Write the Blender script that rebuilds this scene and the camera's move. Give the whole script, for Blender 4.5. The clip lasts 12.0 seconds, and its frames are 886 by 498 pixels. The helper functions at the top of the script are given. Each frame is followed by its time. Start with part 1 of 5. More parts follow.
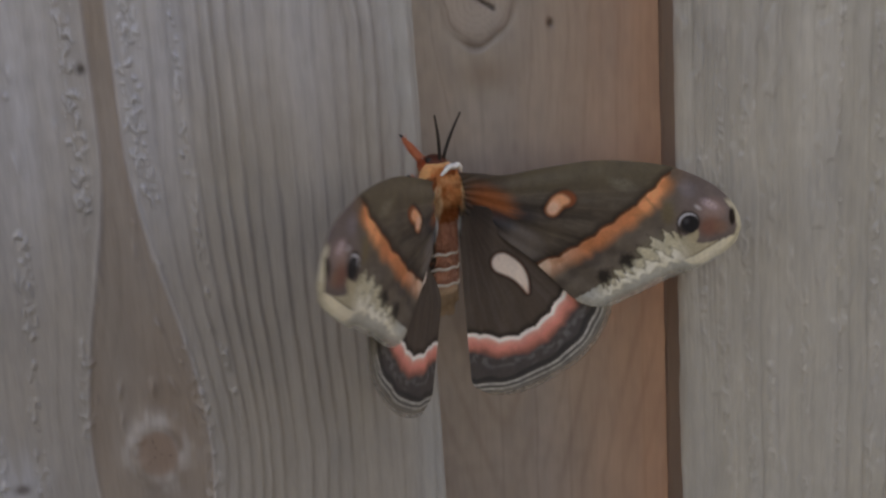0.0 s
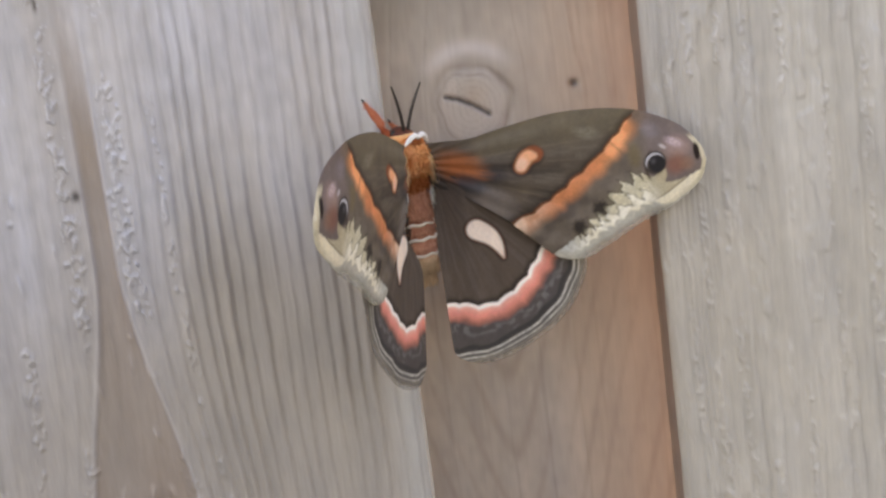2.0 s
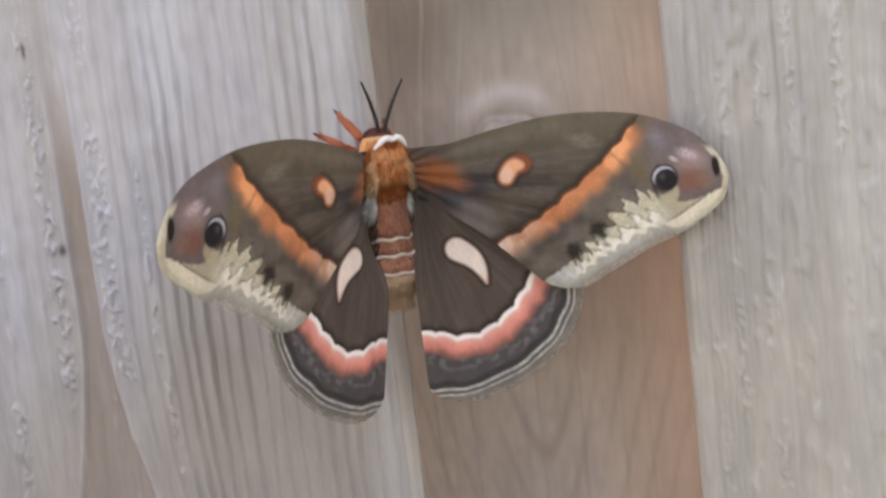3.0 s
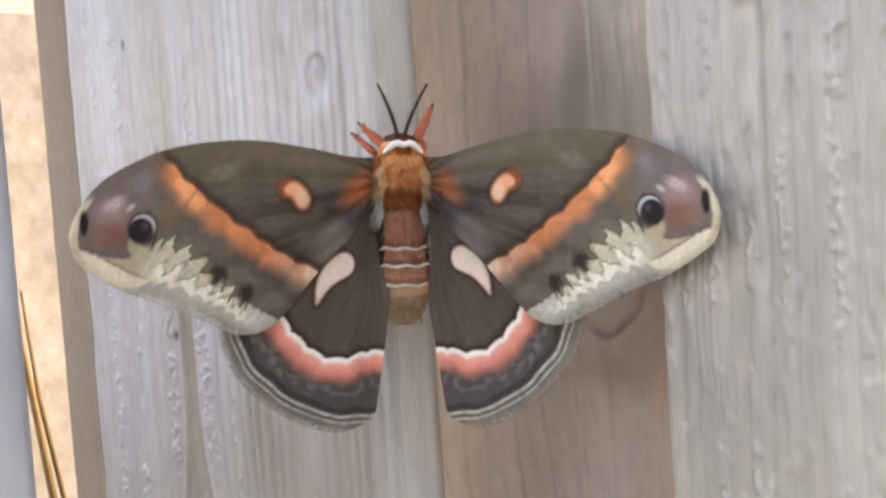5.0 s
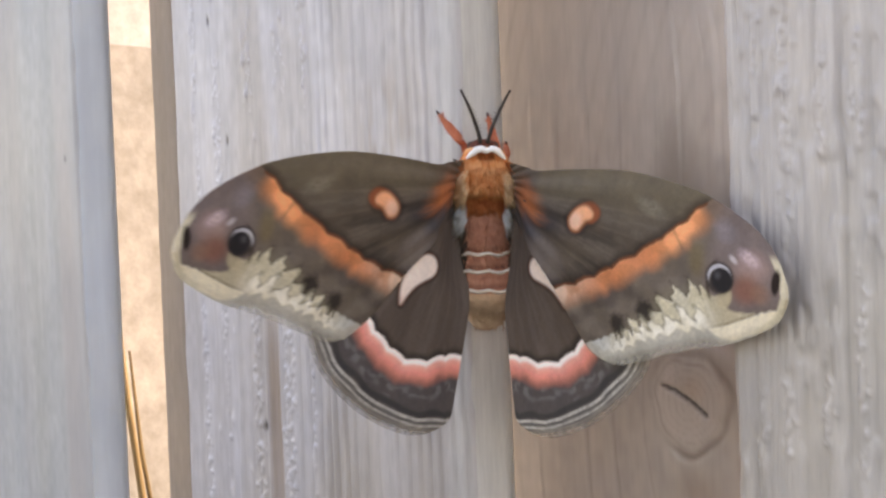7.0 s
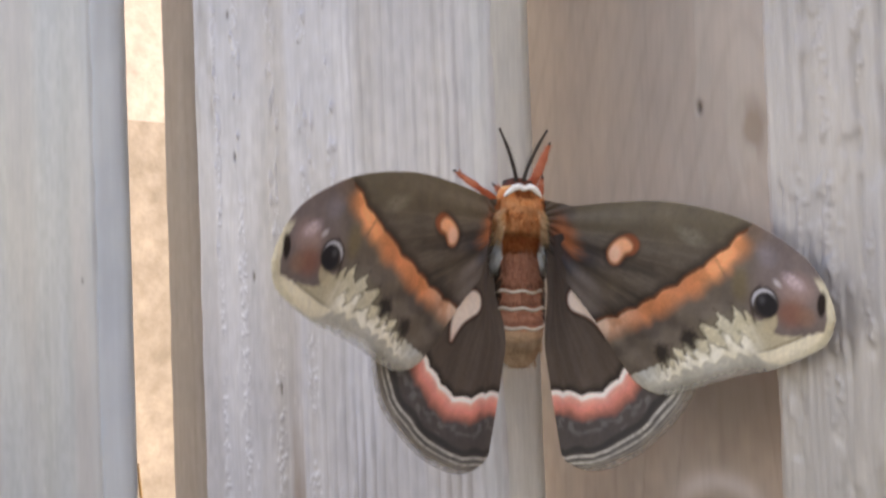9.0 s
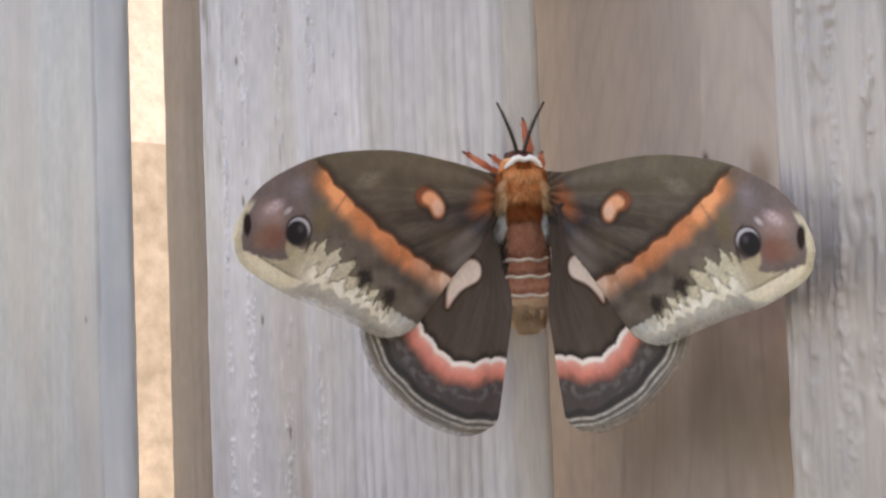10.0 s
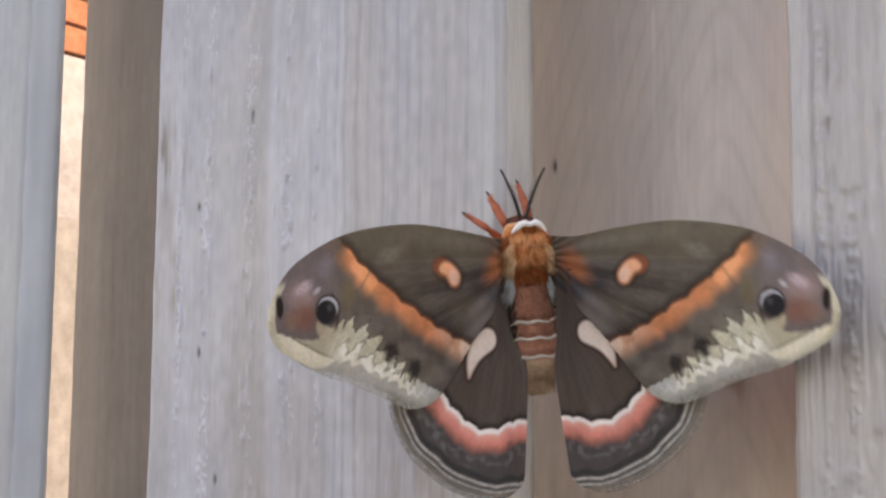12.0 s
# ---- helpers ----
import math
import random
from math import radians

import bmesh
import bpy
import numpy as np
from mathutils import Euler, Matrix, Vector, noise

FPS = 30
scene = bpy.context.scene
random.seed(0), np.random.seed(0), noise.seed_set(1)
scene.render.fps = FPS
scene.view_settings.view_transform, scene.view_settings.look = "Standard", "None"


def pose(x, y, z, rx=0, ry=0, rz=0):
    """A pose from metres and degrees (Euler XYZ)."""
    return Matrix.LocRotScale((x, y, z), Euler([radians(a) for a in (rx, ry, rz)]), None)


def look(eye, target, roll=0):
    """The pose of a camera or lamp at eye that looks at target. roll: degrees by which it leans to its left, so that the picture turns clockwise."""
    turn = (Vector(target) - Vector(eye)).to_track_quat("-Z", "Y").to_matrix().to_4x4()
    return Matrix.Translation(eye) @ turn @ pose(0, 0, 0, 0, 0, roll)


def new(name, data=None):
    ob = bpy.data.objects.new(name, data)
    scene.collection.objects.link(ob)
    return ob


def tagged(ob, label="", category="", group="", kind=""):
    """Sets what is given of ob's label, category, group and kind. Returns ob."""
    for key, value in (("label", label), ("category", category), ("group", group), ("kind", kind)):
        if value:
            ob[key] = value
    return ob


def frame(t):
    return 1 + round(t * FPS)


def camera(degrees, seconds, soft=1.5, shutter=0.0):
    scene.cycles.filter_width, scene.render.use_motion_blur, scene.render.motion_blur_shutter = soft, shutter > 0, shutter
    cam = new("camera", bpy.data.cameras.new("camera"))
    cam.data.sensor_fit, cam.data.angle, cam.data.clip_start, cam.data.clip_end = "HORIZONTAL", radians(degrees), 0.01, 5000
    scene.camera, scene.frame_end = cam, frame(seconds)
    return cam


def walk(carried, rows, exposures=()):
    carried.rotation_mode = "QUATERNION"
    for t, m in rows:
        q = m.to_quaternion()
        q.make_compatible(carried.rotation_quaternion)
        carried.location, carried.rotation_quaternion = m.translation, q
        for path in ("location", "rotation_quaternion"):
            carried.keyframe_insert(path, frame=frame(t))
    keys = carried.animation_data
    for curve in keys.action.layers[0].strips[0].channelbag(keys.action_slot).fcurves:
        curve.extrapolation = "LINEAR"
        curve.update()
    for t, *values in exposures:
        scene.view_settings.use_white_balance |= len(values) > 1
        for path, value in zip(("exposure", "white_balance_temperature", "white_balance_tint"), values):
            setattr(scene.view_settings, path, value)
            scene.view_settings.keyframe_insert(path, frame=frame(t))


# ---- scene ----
cam = camera(42.63, 12.0, soft=2.5, shutter=0.3)

# seconds, eye x y z, turn to the left, tilt up, roll
CAM = [
    (0, -0.0334, -0.3215, 0.0420, -6.64, -13.27, -3.79),
    (0.5, -0.0171, -0.3279, 0.0388, -4.27, -11.78, -4.67),
    (1, -0.0013, -0.3301, 0.0380, -2.93, -10.43, -6.67),
    (1.5, 0.0125, -0.3300, 0.0420, -0.53, -9.96, -8.01),
    (2, 0.0194, -0.3290, 0.0448, 1.18, -8.35, -7.23),
    (2.5, 0.0472, -0.3021, 0.0459, 7.42, -7.55, -5.80),
    (3, 0.0853, -0.2823, 0.0532, 13.62, -7.24, -6.67),
    (3.2, 0.0928, -0.2823, 0.0611, 15.76, -6.84, -6.42),
    (4.8, 0.1908, -0.2084, 0.0655, 39.95, -4.32, -4.38),
    (5, 0.1997, -0.2113, 0.0652, 40.55, -3.15, -3.98),
    (5.5, 0.2092, -0.2077, 0.0702, 44.77, -2.79, -3.71),
    (6, 0.2123, -0.2106, 0.0753, 46.25, -2.17, -3.29),
    (6.5, 0.2154, -0.2073, 0.0793, 46.53, -1.64, -3.06),
    (7, 0.2077, -0.2062, 0.0880, 46.27, -1.46, -2.14),
    (7.2, 0.2070, -0.2029, 0.0907, 46.64, -1.71, -2.35),
    (8.8, 0.1964, -0.2157, 0.1094, 45.31, 0.95, -2.39),
    (9, 0.1992, -0.2172, 0.1129, 45.19, 1.60, -2.07),
    (9.5, 0.1979, -0.2252, 0.1206, 44.19, 2.23, -2.02),
    (10, 0.1969, -0.2267, 0.1223, 44.17, 2.39, -2.02),
    (10.5, 0.1883, -0.2291, 0.1239, 42.75, 2.18, -1.47),
    (11, 0.1787, -0.2365, 0.1325, 40.78, 2.73, -0.93),
    (11.5, 0.1690, -0.2502, 0.1451, 37.18, 4.74, 0.02),
    (12, 0.1593, -0.2605, 0.1527, 34.54, 5.88, 0.39),
]


def eye_pose(x, y, z, turn, tilt, roll):
    a, b = radians(turn), radians(tilt)
    way = Vector((-math.sin(a) * math.cos(b), math.cos(a) * math.cos(b), math.sin(b)))
    eye = Vector((x, y, z))
    return look(eye, eye + way, roll)


walk(cam, [(t, eye_pose(*row)) for t, *row in CAM],
     exposures=[(0.0, 1.15, 10100, 26), (0.25, 1.75, 10100, 26), (0.6, 2.36, 10150, 26), (1.2, 2.27, 10150, 26), (2.5, 2.25, 10000, 26), (3.2, 2.3, 9800, 27),
                (4.8, 2.4, 9600, 27), (7.2, 2.33, 9600, 27), (8.8, 2.25, 9850, 27), (11.0, 2.17, 9850, 27), (12.0, 2.10, 9420, 27)])

# ---- light ----
SUN_WAY = Vector((0.38, 0.72, 0.58)).normalized()
world = bpy.data.worlds.new("sky")
scene.world = world
world.use_nodes = True
wn = world.node_tree.nodes
sky = wn.new("ShaderNodeTexSky")
sky.sky_type = "NISHITA"
sky.sun_disc = False
sky.sun_elevation = math.asin(SUN_WAY.z)
sky.sun_rotation = math.atan2(SUN_WAY.x, SUN_WAY.y)
world.node_tree.links.new(sky.outputs["Color"], wn["Background"].inputs["Color"])
wn["Background"].inputs["Strength"].default_value = 0.12
lamp = bpy.data.lights.new("sun", "SUN")
lamp.energy, lamp.angle, lamp.color = 1.5, radians(0.53), (1.0, 0.94, 0.85)
sun = new("sun", lamp)
sun.matrix_world = look(SUN_WAY * 6, (0, 0, 0))


# ---- small tools ----
def value_noise(x, y, seed):
    """Smooth noise from 0 to 1 on arrays."""
    rng = np.random.RandomState(seed)
    table = rng.rand(256, 256)
    xi, yi = np.floor(x).astype(int), np.floor(y).astype(int)
    fx, fy = x - xi, y - yi
    fx, fy = fx * fx * (3 - 2 * fx), fy * fy * (3 - 2 * fy)
    a, b = table[xi % 256, yi % 256], table[(xi + 1) % 256, yi % 256]
    c, d = table[xi % 256, (yi + 1) % 256], table[(xi + 1) % 256, (yi + 1) % 256]
    return (a * (1 - fx) + b * fx) * (1 - fy) + (c * (1 - fx) + d * fx) * fy


def smooth(a, b, x):
    t = np.clip((x - a) / (b - a), 0, 1)
    return t * t * (3 - 2 * t)


def mixed(col, other, w):
    return col * (1 - w[..., None]) + np.array(other) * w[..., None]


def spline(points, n):
    """A smooth curve through the points, n samples at even steps of length."""
    p = np.array(points, float)
    q = np.vstack([2 * p[0] - p[1], p, 2 * p[-1] - p[-2]])
    out = []
    for i in range(1, len(q) - 2):
        for t in np.linspace(0, 1, 24, endpoint=False):
            a, b, c, d = q[i - 1:i + 3]
            out.append(0.5 * (2 * b + (c - a) * t + (2 * a - 5 * b + 4 * c - d) * t * t + (3 * b - a - 3 * c + d) * t ** 3))
    out = np.array(out + [p[-1]])
    s = np.concatenate([[0], np.cumsum(np.linalg.norm(np.diff(out, axis=0), axis=1))])
    k = np.linspace(0, s[-1], n)
    return np.stack([np.interp(k, s, out[:, j]) for j in range(p.shape[1])], 1)


def side_of(px, py, curve):
    """Distance from a curve of the plane, positive to its right hand, and the length along it."""
    best = np.full(px.shape, 1e9)
    sign, along, run = np.ones(px.shape), np.zeros(px.shape), 0.0
    for (ax, ay), (bx, by) in zip(curve[:-1], curve[1:]):
        dx, dy = bx - ax, by - ay
        ll = math.hypot(dx, dy)
        t = np.clip(((px - ax) * dx + (py - ay) * dy) / ll ** 2, 0, 1)
        d = np.hypot(px - ax - t * dx, py - ay - t * dy)
        m = d < best
        best = np.where(m, d, best)
        sign = np.where(m, np.where((px - ax) * dy - (py - ay) * dx > 0, 1.0, -1.0), sign)
        along = np.where(m, run + t * ll, along)
        run += ll
    return best * sign, along


def mesh_from(name, verts, faces, colors=None, smooth_faces=True):
    me = bpy.data.meshes.new(name)
    me.from_pydata(verts.tolist() if hasattr(verts, "tolist") else verts, [], faces.tolist() if hasattr(faces, "tolist") else faces)
    if colors is not None:
        at = me.color_attributes.new("paint", "FLOAT_COLOR", "POINT")
        if colors.shape[1] == 3:
            colors = np.concatenate([colors, np.ones((len(colors), 1))], 1)
        at.data.foreach_set("color", colors.astype(np.float32).ravel())
    if smooth_faces:
        me.polygons.foreach_set("use_smooth", np.ones(len(me.polygons), bool))
    me.update()
    return me


def grid_faces(n, m, start=0):
    i, j = np.meshgrid(np.arange(n - 1), np.arange(m - 1), indexing="ij")
    a = start + i * m + j
    return np.stack([a, a + 1, a + m + 1, a + m], -1).reshape(-1, 4)


def part(name, data, material, parent, label=""):
    if isinstance(data, bmesh.types.BMesh):
        me = bpy.data.meshes.new(name)
        data.to_mesh(me)
        data.free()
        data = me
    data.materials.clear()
    data.materials.append(material)
    ob = new(name, data)
    ob.parent = parent
    return tagged(ob, label)


def box(x0, x1, y0, y1, z0, z1, bevel=0.002):
    bm = bmesh.new()
    bmesh.ops.create_cube(bm, size=1)
    bmesh.ops.scale(bm, vec=(x1 - x0, y1 - y0, z1 - z0), verts=bm.verts)
    bmesh.ops.translate(bm, vec=((x0 + x1) / 2, (y0 + y1) / 2, (z0 + z1) / 2), verts=bm.verts)
    if bevel:
        bmesh.ops.bevel(bm, geom=bm.edges[:], offset=bevel, segments=2, affect="EDGES", profile=0.6)
    return bm


def tube(points, radii, sides=10, seed=0, rough=0.0):
    """A tapered tube along points."""
    rng = random.Random(seed)
    bm = bmesh.new()
    rings = []
    for i, (p, r) in enumerate(zip(points, radii)):
        p = Vector(p)
        a = Vector(points[max(i - 1, 0)])
        b = Vector(points[min(i + 1, len(points) - 1)])
        q = (b - a).to_track_quat("Z", "Y")
        ring = []
        for k in range(sides):
            ang = 2 * math.pi * k / sides
            rr = r * (1 + rough * rng.uniform(-1, 1))
            ring.append(bm.verts.new(p + q @ Vector((rr * math.cos(ang), rr * math.sin(ang), 0))))
        rings.append(ring)
    for r0, r1 in zip(rings[:-1], rings[1:]):
        for k in range(sides):
            bm.faces.new((r0[k], r0[(k + 1) % sides], r1[(k + 1) % sides], r1[k]))
    bm.faces.new(rings[0][::-1])
    bm.faces.new(rings[-1])
    for f in bm.faces:
        f.smooth = True
    return bm


def strands(roots, ways, lengths, width, seed, droop=0.25):
    """Fine hairs: thin bent three-sided blades."""
    rng = random.Random(seed)
    verts, faces = [], []
    for p, w, l in zip(roots, ways, lengths):
        p, w = Vector(p), Vector(w).normalized()
        side = w.cross(Vector((rng.uniform(-1, 1), rng.uniform(-1, 1), rng.uniform(-1, 1)))).normalized() * width
        up = w.cross(side).normalized() * width
        mid = p + w * l * 0.55 + Vector((0, 0.1 * l, 0))
        tip = p + w * l + Vector((rng.uniform(-0.1, 0.1) * l, droop * l, -0.08 * l))
        k = len(verts)
        verts += [p + side, p - side, p + up, mid + side * 0.7, mid - side * 0.7, mid + up * 0.7, tip]
        faces += [(k, k + 1, k + 4, k + 3), (k + 1, k + 2, k + 5, k + 4), (k + 2, k, k + 3, k + 5),
                  (k + 3, k + 4, k + 6), (k + 4, k + 5, k + 6), (k + 5, k + 3, k + 6)]
    return mesh_from("fur", [tuple(v) for v in verts], faces)


# ---- materials ----
def shader(name, rough=0.8, spec=0.3):
    m = bpy.data.materials.new(name)
    m.use_nodes = True
    b = m.node_tree.nodes["Principled BSDF"]
    b.inputs["Roughness"].default_value = rough
    b.inputs["Specular IOR Level"].default_value = spec
    return m, m.node_tree.nodes, m.node_tree.links, b


def noise_node(n, l, scale, stretch, detail=4.0, rough=0.6):
    co = n.new("ShaderNodeTexCoord")
    mp = n.new("ShaderNodeMapping")
    mp.inputs["Scale"].default_value = stretch
    tx = n.new("ShaderNodeTexNoise")
    tx.inputs["Scale"].default_value = scale
    tx.inputs["Detail"].default_value = detail
    tx.inputs["Roughness"].default_value = rough
    l.new(co.outputs["Object"], mp.inputs["Vector"])
    l.new(mp.outputs["Vector"], tx.inputs["Vector"])
    return tx.outputs["Fac"]


def ramp(n, l, fac, stops):
    r = n.new("ShaderNodeValToRGB")
    while len(r.color_ramp.elements) < len(stops):
        r.color_ramp.elements.new(0.5)
    for e, (pos, col) in zip(r.color_ramp.elements, stops):
        e.position, e.color = pos, (*col, 1)
    l.new(fac, r.inputs["Fac"])
    return r.outputs["Color"]


def times(n, l, a, b, fac=1.0):
    mx = n.new("ShaderNodeMix")
    mx.data_type, mx.blend_type = "RGBA", "MULTIPLY"
    mx.inputs["Factor"].default_value = fac
    l.new(a, mx.inputs["A"])
    l.new(b, mx.inputs["B"])
    return mx.outputs["Result"]


def bumped(n, l, b, fac, strength, distance):
    bp = n.new("ShaderNodeBump")
    bp.inputs["Strength"].default_value = strength
    bp.inputs["Distance"].default_value = distance
    l.new(fac, bp.inputs["Height"])
    l.new(bp.outputs["Normal"], b.inputs["Normal"])


def painted(name, rough, spec, fine, stretch, low, high, bump=0.3, depth=0.0003, sheen=0.0, sheer=False):
    """A surface whose colours lie on its points, with fine grain and relief over them."""
    m, n, l, b = shader(name, rough, spec)
    at = n.new("ShaderNodeAttribute")
    at.attribute_name = "paint"
    grain = noise_node(n, l, fine, stretch, 5.0, 0.65)
    blot = noise_node(n, l, fine * 0.08, (1, 1, 0.35), 3.0)
    c = times(n, l, at.outputs["Color"], ramp(n, l, grain, [(0.3, (low,) * 3), (0.7, (high,) * 3)]))
    c = times(n, l, c, ramp(n, l, blot, [(0.3, (0.88, 0.88, 0.9)), (0.7, (1.08, 1.06, 1.04))]))
    l.new(c, b.inputs["Base Color"])
    bumped(n, l, b, grain, bump, depth)
    b.inputs["Sheen Weight"].default_value = sheen
    if sheer:
        l.new(at.outputs["Alpha"], b.inputs["Alpha"])
    return m


def plain(name, dark, light, scale, stretch=(1, 1, 1), rough=0.8, spec=0.3, bump=0.3, depth=0.001):
    m, n, l, b = shader(name, rough, spec)
    a = noise_node(n, l, scale, stretch)
    big = noise_node(n, l, scale * 0.12, stretch, 2.0)
    c = ramp(n, l, a, [(0.3, dark), (0.7, light)])
    c = times(n, l, c, ramp(n, l, big, [(0.3, (0.85,) * 3), (0.7, (1.1,) * 3)]))
    l.new(c, b.inputs["Base Color"])
    bumped(n, l, b, a, bump, depth)
    return m


smooth_board = painted("smooth_board", 0.36, 0.8, 900, (1, 1, 0.06), 0.95, 1.05, 0.3, 0.00012)
pale_board = painted("pale_board", 0.45, 0.4, 700, (1, 1, 0.05), 0.98, 1.02, 0.12, 0.0001)
weathered = painted("weathered_board", 0.36, 0.5, 900, (1, 1, 0.10), 0.92, 1.08, 0.45, 0.0002)
plain_board = plain("plain_board", (0.34, 0.30, 0.27), (0.48, 0.44, 0.41), 200, (1, 1, 0.04), 0.65, 0.4, 0.4, 0.0005)
rail_wood = plain("rail_wood", (0.20, 0.17, 0.14), (0.30, 0.26, 0.22), 240, (0.04, 1, 1), 0.75, 0.3, 0.4, 0.0005)
wing_scales = painted("wing_scales", 0.8, 0.2, 2600, (1, 1, 1), 0.90, 1.09, 0.15, 0.0001, 0.03, True)
body_scales = painted("body_scales", 0.9, 0.15, 2200, (1, 1, 0.4), 0.75, 1.25, 0.5, 0.0003, 0.2)
orange_fur = plain("orange_fur", (0.80, 0.23, 0.075), (0.97, 0.47, 0.20), 300, (1, 1, 1), 0.85, 0.2, 0.1, 0.0002)
red_fur = plain("red_fur", (0.40, 0.155, 0.10), (0.57, 0.27, 0.18), 300, (1, 1, 1), 0.85, 0.2, 0.1, 0.0002)
blond_fur = plain("blond_fur", (0.80, 0.31, 0.11), (0.95, 0.52, 0.27), 300, (1, 1, 1), 0.85, 0.2, 0.1, 0.0002)
tan_fur = plain("tan_fur", (0.82, 0.50, 0.26), (0.96, 0.72, 0.47), 300, (1, 1, 1), 0.85, 0.2, 0.1, 0.0002)
rust_fur = plain("rust_fur", (0.36, 0.095, 0.03), (0.56, 0.18, 0.07), 300, (1, 1, 1), 0.85, 0.2, 0.1, 0.0002)
pale_fur = plain("pale_fur", (0.52, 0.55, 0.58), (0.78, 0.80, 0.80), 300, (1, 1, 1), 0.85, 0.2, 0.1, 0.0002)
cream_fur = plain("cream_fur", (0.52, 0.44, 0.36), (0.74, 0.66, 0.56), 300, (1, 1, 1), 0.85, 0.2, 0.2, 0.0002)
white_fur = plain("white_fur", (0.82, 0.80, 0.77), (0.93, 0.92, 0.90), 300, (1, 1, 1), 0.85, 0.2, 0.2, 0.0002)
grey_fur = plain("tail_fur", (0.36, 0.23, 0.14), (0.56, 0.40, 0.27), 300, (1, 1, 1), 0.85, 0.2, 0.1, 0.0002)
brown_fur = plain("brown_fur", (0.055, 0.040, 0.032), (0.12, 0.088, 0.07), 300, (1, 1, 1), 0.85, 0.2, 0.1, 0.0002)
head_skin = plain("head_skin", (0.09, 0.02, 0.012), (0.17, 0.045, 0.02), 600, (1, 1, 1), 0.6, 0.4, 0.2, 0.0002)
dark_horn = plain("dark_horn", (0.016, 0.014, 0.013), (0.045, 0.036, 0.03), 800, (1, 1, 1), 0.55, 0.4, 0.2, 0.0002)
leg_skin = plain("leg_skin", (0.44, 0.09, 0.045), (0.66, 0.22, 0.12), 260, (1, 1, 1), 0.7, 0.3, 0.2, 0.0002)
soil = plain("soil", (0.035, 0.030, 0.020), (0.095, 0.085, 0.050), 9, (1, 1, 1), 0.95, 0.2, 0.6, 0.02)
stone_tan = plain("tan_stone", (0.255, 0.242, 0.21), (0.38, 0.362, 0.325), 26, (1, 1, 1), 0.9, 0.2, 0.5, 0.004)
stone_cream = plain("cream_stone", (0.38, 0.365, 0.34), (0.52, 0.50, 0.475), 34, (1, 1, 1), 0.9, 0.2, 0.5, 0.004)
brick_red = plain("orange_brick", (0.40, 0.15, 0.075), (0.56, 0.24, 0.13), 40, (1, 1, 1), 0.9, 0.2, 0.4, 0.003)
mortar = plain("mortar", (0.10, 0.05, 0.035), (0.17, 0.09, 0.06), 60, (1, 1, 1), 0.95, 0.1, 0.4, 0.003)
straw = plain("straw", (0.14, 0.09, 0.035), (0.26, 0.18, 0.08), 200, (1, 1, 0.1), 0.6, 0.4, 0.2, 0.0004)
straw_dark = plain("straw_dark", (0.09, 0.06, 0.03), (0.2, 0.14, 0.06), 200, (1, 1, 0.1), 0.7, 0.3, 0.2, 0.0004)

# ---- ground and far wall ----
GROUND_Z = -1.05
bm = bmesh.new()
for r0, r1 in ((0.0, 1.5), (1.5, 6), (6, 30), (30, 400)):
    n = 40
    ring0 = [bm.verts.new((r0 * math.cos(a), r0 * math.sin(a), GROUND_Z)) for a in np.linspace(0, 2 * math.pi, n, endpoint=False)] if r0 else None
    ring1 = [bm.verts.new((r1 * math.cos(a), r1 * math.sin(a), GROUND_Z)) for a in np.linspace(0, 2 * math.pi, n, endpoint=False)]
    if ring0:
        for k in range(n):
            bm.faces.new((ring0[k], ring1[k], ring1[(k + 1) % n], ring0[(k + 1) % n]))
    else:
        bm.faces.new(ring1)
bmesh.ops.remove_doubles(bm, verts=bm.verts, dist=1e-4)
ground = part("ground", bm, soil, None)
tagged(ground, "dry brown earth with sparse grass", "ground", kind="structure")

WALL_X = -1.95
wall = part("wall_far", box(WALL_X - 0.22, WALL_X - 0.008, 0.3, 3.6, GROUND_Z, 2.3, 0), mortar, None)
tagged(wall, "sunlit wall of cream stone below orange brick", "wall", kind="structure")


def course(z0, z1, length, material, names, seed, gap, bevel=0.004):
    rng = random.Random(seed)
    y = 0.3 + rng.uniform(0, 0.02)
    while y < 3.55:
        l = length * rng.uniform(0.85, 1.15)
        y1 = min(y + l, 3.6)
        part(names, box(WALL_X - 0.03, WALL_X + rng.uniform(-0.002, 0.004), y, y1 - gap, z0, z1 - gap, bevel), material, wall)
        y = y1


course(GROUND_Z, 0.475, 4.0, stone_tan, "stone_block", 0, 0.0003, 0.0008)
course(0.475, 0.845, 4.0, stone_cream, "stone_block", 9, 0.004, 0.0008)
for k in range(20):
    course(0.85 + 0.068 * k, 0.85 + 0.068 * (k + 1), 0.22, brick_red, "brick", 20 + k, 0.009)

# ---- fence ----
FRONT, BACK = 0.0, 0.0586
THICK = 0.016
FINE_LOW, FINE_HIGH = -0.14, 0.285
SIDE = (0.42, 0.405, 0.375)


def rings_round(x, z, knots):
    """The grain's own coordinate: lines run along z and part round the knots."""
    s = x.copy()
    for kx, kz, rx, rz, push in knots:
        w = np.exp(-((z - kz) / rz) ** 2)
        d = x - kx
        s = s - push * np.tanh(d / rx) * np.exp(-np.abs(d) / (2.2 * rx)) * w
    return s


